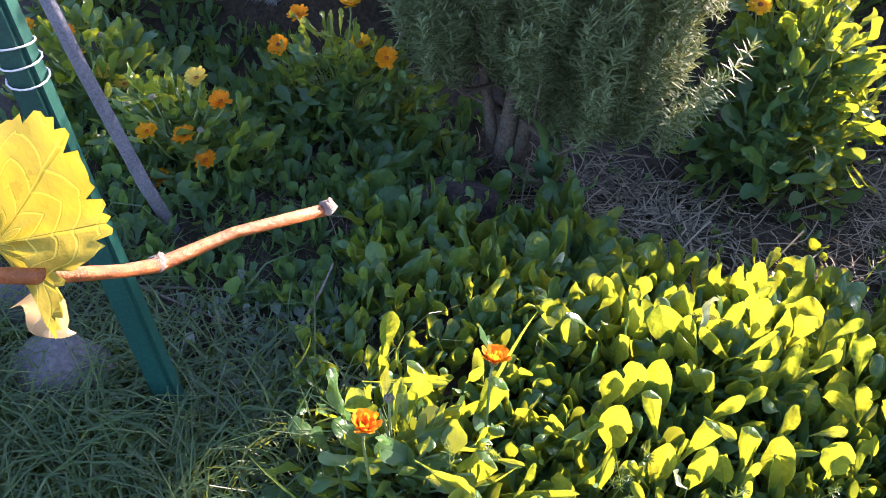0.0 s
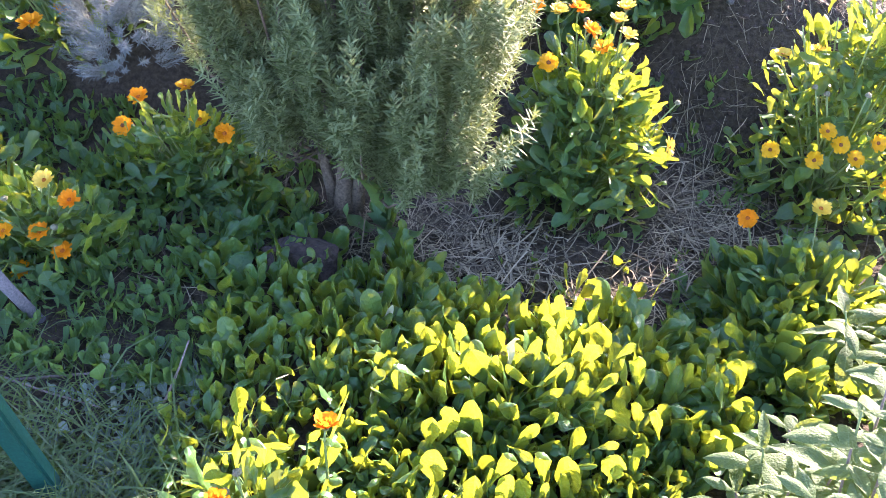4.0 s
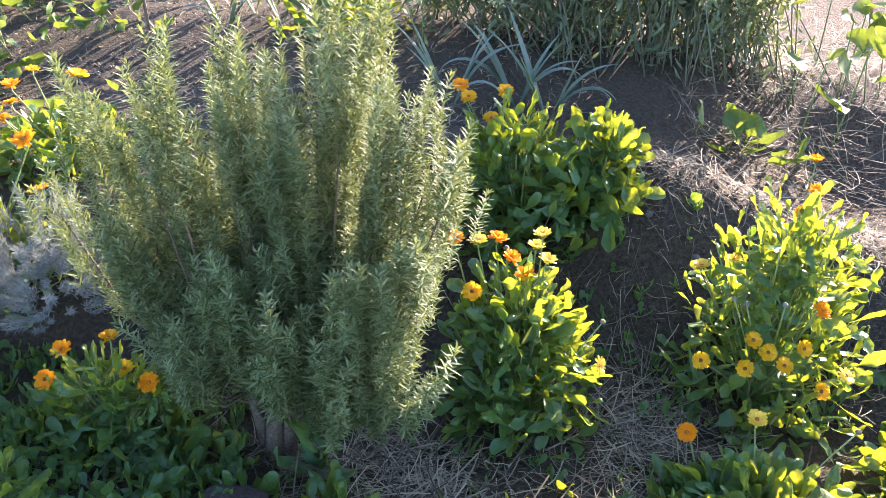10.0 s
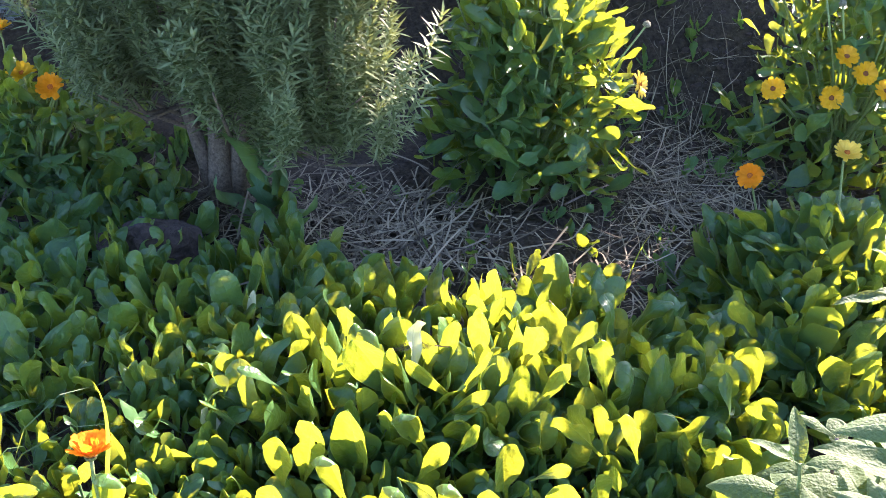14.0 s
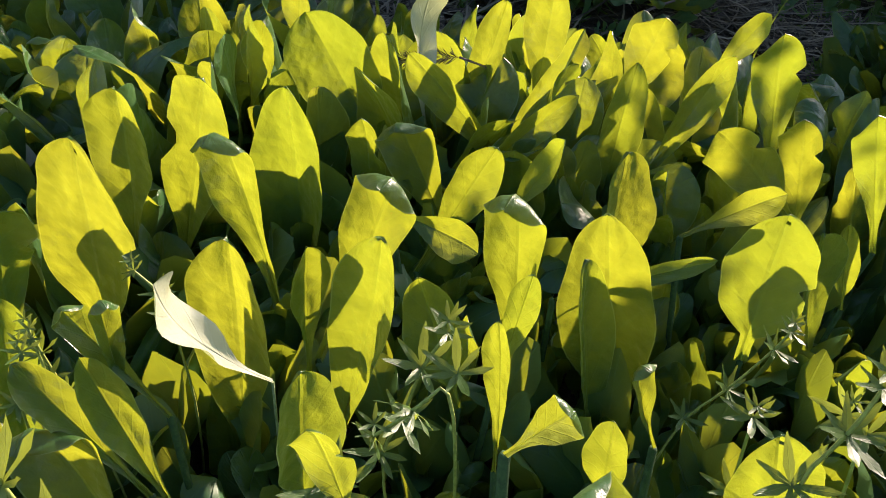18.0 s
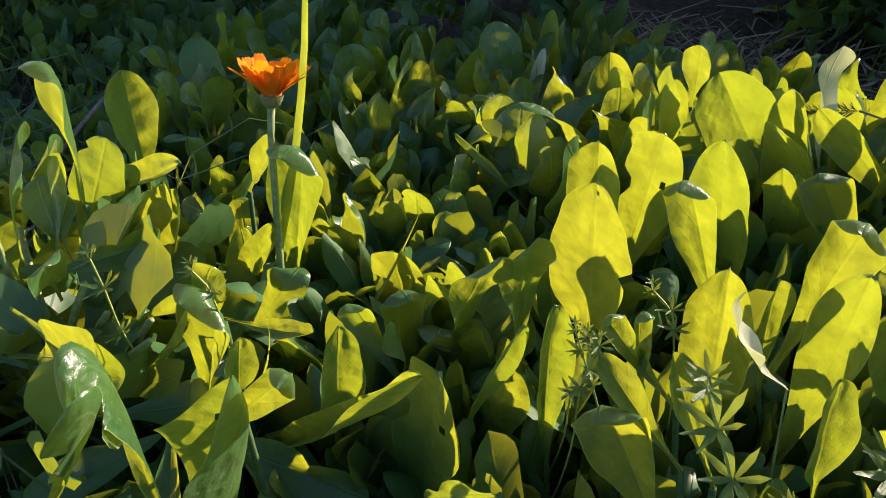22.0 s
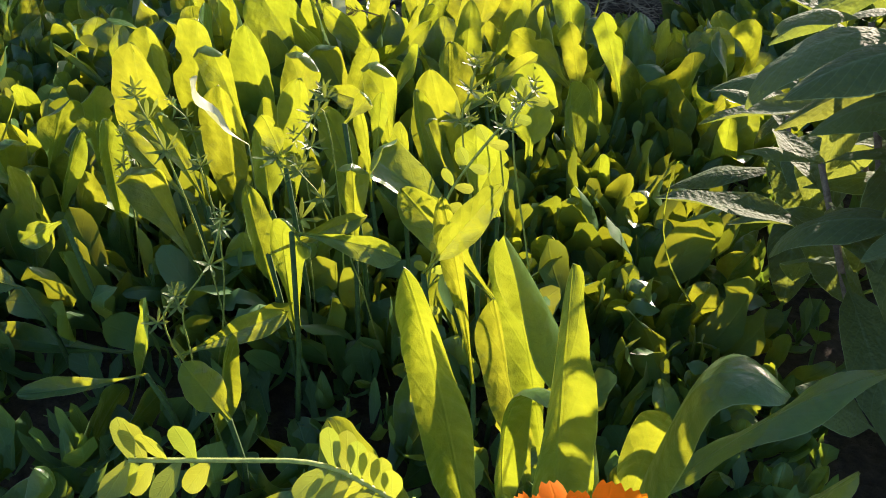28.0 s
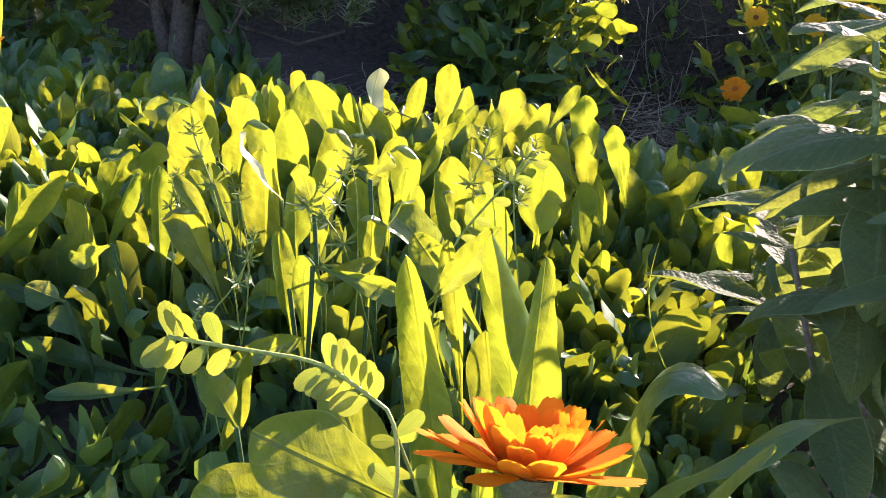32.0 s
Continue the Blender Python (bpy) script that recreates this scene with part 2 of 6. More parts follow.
PETIOLE = solid_material("leaf_stalk", (0.025, 0.075, 0.012), (0.05, 0.11, 0.02), 40.0, 0.85, 0.3, 300.0)
STEM = solid_material("green_stem", (0.14, 0.21, 0.06), (0.24, 0.31, 0.10), 40.0, 0.5, 0.3, 300.0)
VSTEM = solid_material("pale_stem", (0.24, 0.31, 0.05), (0.34, 0.40, 0.08), 60.0, 0.5, 0.2, 300.0)
DULLSTEM = solid_material("dull_stem", (0.10, 0.12, 0.07), (0.19, 0.21, 0.13), 40.0, 0.7, 0.3, 300.0)
MUSTARD = leaf_material("mustard_leaf", (0.085, 0.13, 0.07), (0.19, 0.24, 0.13), (0.40, 0.46, 0.12), 0.28, 0.6, island=True)
SEED = solid_material("seed_head", (0.15, 0.16, 0.08), (0.30, 0.29, 0.18), 200.0, 0.8, 1.0, 700.0)
HEAD = solid_material("flower_cup", (0.12, 0.15, 0.045), (0.21, 0.22, 0.08), 60.0, 0.7, 0.6, 500.0)
ORANGE = leaf_material("orange_petal", (0.94, 0.25, 0.001), (0.97, 0.36, 0.002), (1.0, 0.42, 0.001), 0.55, 0.7, vein=0.12, veins=0.5, spots=0.1, relief=0.2, gloss=0.2)
AMBER = leaf_material("amber_petal", (0.92, 0.30, 0.004), (0.96, 0.45, 0.008), (1.0, 0.52, 0.004), 0.5, 0.6, vein=0.1, veins=0.5, spots=0.1, relief=0.15, gloss=0.2)
YELLOW = leaf_material("yellow_petal", (0.92, 0.48, 0.004), (0.95, 0.60, 0.008), (1.0, 0.66, 0.004), 0.58, 0.45, vein=0.1, veins=0.5, spots=0.1, relief=0.15)
PALE = leaf_material("pale_petal", (0.88, 0.62, 0.06), (0.90, 0.72, 0.16), (0.95, 0.80, 0.15), 0.5, 0.45, vein=0.1, veins=0.5, spots=0.1, relief=0.15)
DISC_O = solid_material("orange_disc", (0.35, 0.08, 0.005), (0.70, 0.22, 0.01), 200.0, 0.8, 0.8, 700.0)
DISC_D = solid_material("dark_disc", (0.10, 0.035, 0.01), (0.30, 0.10, 0.015), 200.0, 0.8, 0.8, 700.0)


# ---- helpers ----
rng = random.Random(7)


def mesh_of(name, verts, faces, mat, uvs=None, smooth=True):
    me = bpy.data.meshes.new(name)
    me.from_pydata([tuple(v) for v in verts], [], faces)
    me.materials.append(mat)
    if uvs is not None:
        layer = me.uv_layers.new(name="UVMap")
        flat = np.array([uvs[l.vertex_index] for l in me.loops], dtype=np.float32).ravel()
        layer.data.foreach_set("uv", flat)
    if smooth:
        me.polygons.foreach_set("use_smooth", [True] * len(me.polygons))
    return me


def thing(name, label, category, at, group="", kind=""):
    ob = new(name)
    ob.empty_display_size = 0.05
    ob.location = at
    return tagged(ob, label, category, group, kind)


def part(name, me, parent, m=None, label=""):
    """One mesh object under a thing or part; m is its pose in the world."""
    ob = new(name, me)
    world = m if m is not None else Matrix.Identity(4)
    up, base = parent, Matrix.Identity(4)
    while up is not None:
        base = up.matrix_basis @ base
        up = up.parent
    ob.parent = parent
    ob.matrix_basis = base.inverted() @ world
    return tagged(ob, label)


def smooth_step(a, b, v):
    k = min(1.0, max(0.0, (v - a) / (b - a)))
    return k * k * (3 - 2 * k)


def ground(x, y):
    """Height of the soil: a nearly level bed, a bank behind it, a dip and a slope beyond."""
    base = 0.09 - 0.10 * (min(1.7, max(-0.6, x)) - 0.6) - 0.05 * smooth_step(1.5, 2.0, y)
    foot = 2.5 - 0.35 * (1 - smooth_step(-0.5, 0.2, x))
    crest = 0.50 - 0.30 * smooth_step(1.2, 2.2, x)
    rise = smooth_step(foot, foot + 0.6, y)
    z = base * (1 - rise) + crest * rise
    z -= 0.10 * smooth_step(3.08, 3.4, y) * smooth_step(0.6, 1.2, x)
    z += (0.16 + 0.12 * smooth_step(1.0, 1.8, x)) * smooth_step(3.5, 4.4, y) + 0.35 * smooth_step(4.4, 7.5, y)
    wob = noise.noise((x * 2.3, y * 2.3, 0.3)) * 0.022 + noise.noise((x * 7, y * 7, 1.7)) * 0.010
    return z + wob


def aim(base, tip, facing, length=1.0, width=1.0, thick=None):
    """Pose that carries a leaf (root at 0, growing along z, face to -y) from base to tip, its face turned to facing."""
    b, t = Vector(base), Vector(tip)
    z = (t - b).normalized()
    y = -(Vector(facing) - Vector(facing).dot(z) * z)
    if y.length < 1e-4:
        y = z.orthogonal()
    y.normalize()
    x = y.cross(z)
    m = Matrix((x, y, z)).transposed().to_4x4()
    m.translation = b
    return m @ Matrix.Diagonal((width, thick or length, length, 1))


def outline(kind, s):
    if kind == "spoon":
        stalk = 0.12 + 0.88 * smooth_step(0.15, 0.74, s)
        return stalk * math.sqrt(max(0.0, 1 - max(0.0, (s - 0.74) / 0.26) ** 2.4))
    if kind == "paddle":
        q = max(0.0, (s - 0.16) / 0.84)
        return max(0.16 * (1 - s ** 6), (1 - abs(2 * q ** 1.12 - 1) ** 2.4) ** 0.6 if 0 < q < 1 else 0.0)
    if kind == "spatula":
        body = 0.15 + 0.85 * smooth_step(0.12, 0.72, s)
        return body * math.sqrt(max(0.0, 1 - max(0.0, (s - 0.72) / 0.28) ** 2.6))
    if kind == "tongue":
        stalk = 0.25 + 0.75 * smooth_step(0.0, 0.5, s)
        return stalk * math.sqrt(max(0.0, 1 - max(0.0, (s - 0.62) / 0.38) ** 2.3))
    if kind == "round":
        stalk = 0.09 + 0.91 * smooth_step(0.25, 0.6, s)
        return stalk * math.sqrt(max(0.0, 1 - max(0.0, (s - 0.72) / 0.28) ** 2.4))
    if kind == "sage":
        if s < 0.16:
            return 0.08
        return max(0.06, math.sin(math.pi * ((s - 0.16) / 0.84) ** 0.85) ** 0.75)
    if kind == "lance":
        return max(0.02, math.sin(math.pi * (0.08 + 0.92 * s)) ** 0.9)
    if kind == "lobed":
        body = max(0.05, math.sin(math.pi * (0.05 + 0.95 * s) ** 0.8) ** 0.8)
        return body * (0.62 + 0.38 * math.cos(s * 26.0))
    if kind == "petal":
        return (0.35 + 0.65 * smooth_step(0.0, 0.5, s)) * (1.0 if s < 0.93 else 0.72)
    return 1.0


def leaf_arrays(kind="spoon", width=0.34, bend=0.6, start=0.0, cup=0.3, wave=0.05, twist=0.0, seed=0, nu=13, nv=6, tipcurl=0.0, edge=0.03, bites=0, holes=0):
    """A unit-long leaf: root at 0, grows along z, leans to -y by its bend, hollow towards -y; uneven rim, nibbled notches and holes."""
    r = random.Random(seed)
    ph, fr = r.uniform(0, 6), r.uniform(1.1, 2.0)
    notch = [(r.choice((-1, 1)), r.uniform(0.5, 0.93), r.uniform(0.02, 0.06), r.uniform(0.15, 0.5)) for _ in range(bites)]
    verts, uvs, y, z = [], [], 0.0, 0.0
    last = 0.0
    for i in range(nu + 1):
        s = 1 - (1 - i / nu) ** 1.6
        step, last = s - last, s
        a = start + bend * s * s + tipcurl * smooth_step(0.72, 1.0, s)
        if i:
            y -= math.sin(a) * step
            z += math.cos(a) * step
        w = 0.5 * width * outline(kind, s)
        tw = twist * s
        for j in range(nv + 1):
            u = 2 * j / nv - 1
            sign = 1 if u > 0 else -1
            rim = 1 + edge * (math.sin(9 * s + ph * sign) + 0.8 * math.sin(23 * s + 2 * ph + sign)) * abs(u)
            for side, at, wide, deep in notch:
                if side == sign:
                    rim -= deep * abs(u) * math.exp(-((s - at) / wide) ** 2)
            bumpy = 0.35 * edge * width * noise.noise((u * 2.2 + seed, s * 7.0, seed * 1.7))
            lift = cup * u * u * w + bumpy + wave * math.sin(fr * 6.28 * s + ph + (1.6 if u > 0 else 0)) * abs(u) ** 1.5 * min(1, w / (0.5 * width) + 0.05)
            px, off = u * w * rim * math.cos(tw), u * w * math.sin(tw)
            verts.append((px, y - (lift + off) * math.cos(a), z - (lift + off) * math.sin(a)))
            uvs.append((0.5 + 0.5 * u, s))
    faces, gone = [], set()
    for _ in range(holes):
        i, j = r.randrange(nu // 2, nu - 3), r.randrange(1, nv - 1)
        gone |= {(i, j), (i + 1, j)} if r.random() < 0.6 else {(i, j)}
    for i in range(nu):
        for j in range(nv):
            if (i, j) in gone:
                continue
            k = i * (nv + 1) + j
            faces.append((k, k + 1, k + nv + 2, k + nv + 1))
    return verts, faces, uvs


def leaf_mesh(name, mat, **shape):
    v, f, uv = leaf_arrays(**shape)
    return mesh_of(name, v, f, mat, uv)


def merged(name, mat, pieces, smooth=True):
    """One mesh of many pieces: (verts, faces, uvs) with a pose each."""
    V, F, U, n = [], [], [], 0
    for (v, f, uv), m in pieces:
        a = np.asarray(v, dtype=float)
        M = np.array(m)
        V.append(a @ M[:3, :3].T + M[:3, 3])
        F.extend([tuple(k + n for k in face) for face in f])
        if uv is not None:
            U.extend(uv)
        n += len(a)
    return mesh_of(name, np.concatenate(V), F, mat, U if U else None, smooth)


def tube_arrays(points, radii, sides=6):
    """A tapered tube through points, closed at its ends."""
    pts = [Vector(p) for p in points]
    verts, faces = [], []
    side = None
    for i, p in enumerate(pts):
        d = (pts[min(i + 1, len(pts) - 1)] - pts[max(i - 1, 0)]).normalized()
        if side is None:
            side = d.orthogonal().normalized()
        side = (side - side.dot(d) * d).normalized()
        other = d.cross(side)
        rad = radii[i] if isinstance(radii, (list, tuple)) else radii
        for k in range(sides):
            a = 2 * math.pi * k / sides
            verts.append(tuple(p + rad * (math.cos(a) * side + math.sin(a) * other)))
    for i in range(len(pts) - 1):
        for k in range(sides):
            a, b = i * sides + k, i * sides + (k + 1) % sides
            faces.append((a, b, b + sides, a + sides))
    faces.append(tuple(range(sides))[::-1])
    faces.append(tuple(range((len(pts) - 1) * sides, len(pts) * sides)))
    return verts, faces, None


def tube(name, mat, points, radii, sides=6):
    v, f, _ = tube_arrays(points, radii, sides)
    return mesh_of(name, v, f, mat)


def arc(a, b, sag=0.0, steps=5, side=0.0):
    """Points of a gentle bow from a to b."""
    a, b = Vector(a), Vector(b)
    across = (b - a).cross(Vector((0, 0, 1)))
    across = across.normalized() if across.length > 1e-5 else Vector((1, 0, 0))
    return [a.lerp(b, k / steps) + Vector((0, 0, sag)) * math.sin(math.pi * k / steps) + across * side * math.sin(math.pi * k / steps) for k in range(steps + 1)]

# ---- ground ----
def build_ground():
    xs = [-400, -120, -40, -14, -8, -5] + [-4 + 0.06 * i for i in range(134)] + [4.2, 5, 8, 14, 40, 120, 400]
    ys = [-400, -120, -40, -14, -6, -3, -1.5, -0.6] + [0.06 * i for i in range(5)] + [0.3 + 0.045 * i for i in range(96)] + [4.7 + 0.15 * i for i in range(16)] + [7.4, 8.5, 11, 16, 40, 120, 400]
    verts = [(x, y, ground(x, y)) for y in ys for x in xs]
    n = len(xs)
    faces = [(j * n + i, j * n + i + 1, (j + 1) * n + i + 1, (j + 1) * n + i) for j in range(len(ys) - 1) for i in range(n - 1)]
    ob = new("ground", mesh_of("ground", verts, faces, SOIL))
    tagged(ob, "dark crumbly garden soil rising to a bank", "ground", kind="structure")


build_ground()

# ---- calendula leaves shared by the plants ----
CAL_SHAPES = [
    dict(kind="spoon", width=0.34, bend=0.4, cup=0.30, wave=0.02, seed=1),
    dict(kind="spoon", width=0.36, bend=0.8, cup=0.30, wave=0.03, seed=2, twist=0.3),
    dict(kind="spoon", width=0.30, bend=-0.2, cup=0.40, wave=0.02, seed=3, tipcurl=0.6),
    dict(kind="round", width=0.44, bend=0.3, cup=0.25, wave=0.02, seed=4),
    dict(kind="tongue", width=0.28, bend=0.6, cup=0.40, wave=0.025, seed=5),
    dict(kind="tongue", width=0.32, bend=0.15, cup=0.35, wave=0.02, seed=6, twist=-0.3),
    dict(kind="spoon", width=0.34, bend=1.5, cup=0.25, wave=0.03, seed=7),
    dict(kind="round", width=0.46, bend=0.1, cup=0.15, wave=0.03, seed=8, tipcurl=0.3),
    dict(kind="spoon", width=0.40, bend=0.2, cup=0.15, wave=0.035, seed=9, twist=0.4),
    dict(kind="tongue", width=0.25, bend=1.7, cup=0.35, wave=0.03, seed=10),
    dict(kind="spoon", width=0.33, bend=0.5, cup=0.55, wave=0.02, seed=11, tipcurl=1.6),
    dict(kind="spoon", width=0.30, bend=0.9, cup=0.60, wave=0.02, seed=12, twist=-0.6),
]
for _s in CAL_SHAPES:
    _s["wave"] += 0.008
CAL_SHAPES += [{**s, "seed": s["seed"] + 40, "wave": s["wave"] + 0.045, "tipcurl": s.get("tipcurl", 0.0) + 0.4 * math.sin(s["seed"] * 2.3), "bend": s["bend"] + 0.35 * (-1) ** s["seed"], "twist": s.get("twist", 0) - 0.4 * (-1) ** s["seed"]} for s in CAL_SHAPES]
CAL_MESH = [leaf_mesh("calendula_leaf", CAL, **s, edge=0.055, nu=20, nv=8, bites=k % 3) for k, s in enumerate(CAL_SHAPES)]
CAL_LOW = [leaf_arrays(**{**s, "nu": 8, "nv": 2}) for s in CAL_SHAPES]


def turned(az):
    return Vector((math.cos(az), math.sin(az), 0))


def sunward(az, r):
    """Leaves turn their faces to the light or to the middle of the plant."""
    if r.random() < 0.6:
        return Vector((0.5 + r.uniform(-0.5, 0.5), 0.86 + r.uniform(-0.4, 0.4), r.uniform(0.0, 0.5))) * r.choice((1, 1, -1))
    return -turned(az) if r.random() < 0.6 else turned(az + r.uniform(-1.5, 1.5))


def rosette(plant, root, count, size, spread, r, meshes=CAL_MESH, name="leaf", rise=(0.5, 1.25), zbase=0.0, slim=1.0):
    """Leaves round a root: steep in the middle, flatter outside."""
    x, y, z = root
    for k in range(count):
        az = k * 2.4 + r.uniform(-0.5, 0.5)
        el = r.uniform(*rise)
        ln = size * r.uniform(0.75, 1.2)
        d = turned(az) * math.cos(el) * spread + Vector((0, 0, math.sin(el)))
        d.normalize()
        b = Vector((x, y, z + zbase)) + turned(az) * 0.004
        m = aim(b, b + d, sunward(az, r), ln, ln * slim * r.uniform(0.8, 1.2), ln * r.choice((0.8, 1, 1.2)))
        part(name, r.choice(meshes), plant, m)


# ---- petals and flowers ----
def petal_arrays(width, bend, seed):
    r = random.Random(seed)
    nu, verts, uvs, y, z = 7, [], [], 0.0, 0.0
    for i in range(nu + 1):
        s = 1 - (1 - i / nu) ** 1.4
        if i:
            a = bend * s
            y -= math.sin(a) * (s - last)
            z += math.cos(a) * (s - last)
        last = s
        w = 0.5 * width * (0.35 + 0.65 * smooth_step(0, 0.45, s)) * math.sqrt(1 - 0.72 * max(0.0, (s - 0.78) / 0.22) ** 2)
        for u in (-1, -0.5, 0, 0.5, 1):
            tooth = (-0.035 if abs(u) == 0.5 else 0.0) if i == nu else 0.0
            verts.append((u * w, y - 0.16 * w * (1 - u * u) + 0.05 * w * math.cos(u * 9) + r.uniform(-0.004, 0.004), z + tooth))
            uvs.append((0.5 + 0.4 * u, s))
    faces = []
    for i in range(nu):
        for j in range(4):
            k = i * 5 + j
            faces.append((k, k + 1, k + 6, k + 5))
    return verts, faces, uvs


PETALS = [petal_arrays(0.35, b, k) for k, b in enumerate((0.0, 0.25, -0.25, 0.4))]


def petal_pose(k, count, radius, ring, openness, r):
    """One ray petal of a flower that looks along +z; openness 1 is flat, 0 is upright."""
    az = 2 * math.pi * (k + 0.5 * ring) / count + r.uniform(-0.08, 0.08)
    el = (1 - openness) * 1.25 + ring * 0.22 + r.uniform(-0.10, 0.10)
    ln = radius * (0.90 - 0.14 * ring) * r.uniform(0.9, 1.06)
    out = turned(az)
    b = out * radius * 0.16 + Vector((0, 0, 0.002 * ring))
    d = out * math.cos(el) + Vector((0, 0, math.sin(el)))
    up = Vector((0, 0, 1)) * math.cos(el) - out * math.sin(el)
    return aim(b, b + d, up, ln, ln)


def flower_meshes(mat, openness, seed, rings=3, count=19):
    r = random.Random(seed)
    pieces = []
    for ring in range(rings):
        for k in range(count - 2 * ring):
            pieces.append((r.choice(PETALS), petal_pose(k, count - 2 * ring, 1.0, ring, openness, r)))
    return merged("petals", mat, pieces)


def dome_arrays(radius, height, rings=4, sides=10, bumps=0.0, seed=0):
    r = random.Random(seed)
    verts, faces = [], []
    for i in range(rings + 1):
        a = math.pi / 2 * i / rings
        for k in range(sides):
            w = 1 + r.uniform(-bumps, bumps)
            verts.append((radius * math.cos(a) * w * math.cos(6.2832 * k / sides), radius * math.cos(a) * w * math.sin(6.2832 * k / sides), height * math.sin(a) * w))
    for i in range(rings):
        for k in range(sides):
            a, b = i * sides + k, i * sides + (k + 1) % sides
            faces.append((a, b, b + sides, a + sides))
    return verts, faces, None


DISCS = {}
for _k, _m in (("o", DISC_O), ("d", DISC_D)):
    _v, _f, _ = dome_arrays(0.24, 0.14, 3, 9, 0.12, 3)
    DISCS[_k] = mesh_of("disc", _v, _f, _m)
_v, _f, _ = dome_arrays(0.27, -0.30, 4, 10, 0.05, 4)
SEPALS = mesh_of("sepal_cup", _v, _f, HEAD)
BLOOMS = {c: [flower_meshes(m, o, 10 * i + k) for k, o in enumerate((1.0, 0.78, 0.55, 0.36))] for i, (c, m) in enumerate((("o", AMBER), ("y", YELLOW), ("p", PALE), ("h", ORANGE)))}


def flower(plant, at, root, radius=0.027, colour="o", face=(0.1, -0.1, 1), open_=0, disc="o"):
    """A flower head on its own stem, as parts of a plant."""
    at, f = Vector(at), Vector(face).normalized()
    turn = f.to_track_quat("Z", "Y").to_matrix().to_4x4()
    m = Matrix.Translation(at) @ turn @ Matrix.Rotation(rng.uniform(0, 6), 4, "Z") @ Matrix.Scale(radius, 4)
    head = part("flower_head", BLOOMS[colour][open_], plant, m, {"o": "orange ray petals", "y": "golden yellow ray petals", "p": "pale yellow ray petals", "h": "deep orange ray petals"}[colour])
    part("flower_disc", DISCS[disc], head, m)
    part("sepal_cup", SEPALS, head, m, "green sepal cup")
    r = Vector(root)
    mid = at.lerp(r, 0.45) - f * 0.01 + Vector((rng.uniform(-0.02, 0.02), rng.uniform(-0.02, 0.02), 0))
    pts = [r, r.lerp(mid, 0.6), mid, at - f * radius * 0.9, at - f * radius * 0.2]
    part("stem", tube("stem", STEM, pts, [0.0030, 0.0028, 0.0025, 0.0022, 0.0026], 5), plant)


_v, _f, _ = dome_arrays(1.0, 0.9, 5, 12, 0.14, 8)
_w, _g, _ = dome_arrays(1.0, -0.6, 3, 12, 0.10, 9)
BUD = merged("bud", SEED, [((_v, _f, None), Matrix.Identity(4)), ((_w, _g, None), Matrix.Identity(4))])


def bud(plant, at, root, radius=0.011):
    """A closed grey seed head on its stem."""
    at, r = Vector(at), Vector(root)
    part("seed_head", BUD, plant, Matrix.Translation(at) @ Matrix.Rotation(rng.uniform(0, 6), 4, "Z") @ Matrix.Scale(radius, 4), "closed grey seed head")
    part("stem", tube("stem", STEM, arc(r, at, 0.0, 4, rng.uniform(-0.015, 0.015)), 0.002, 5), plant)


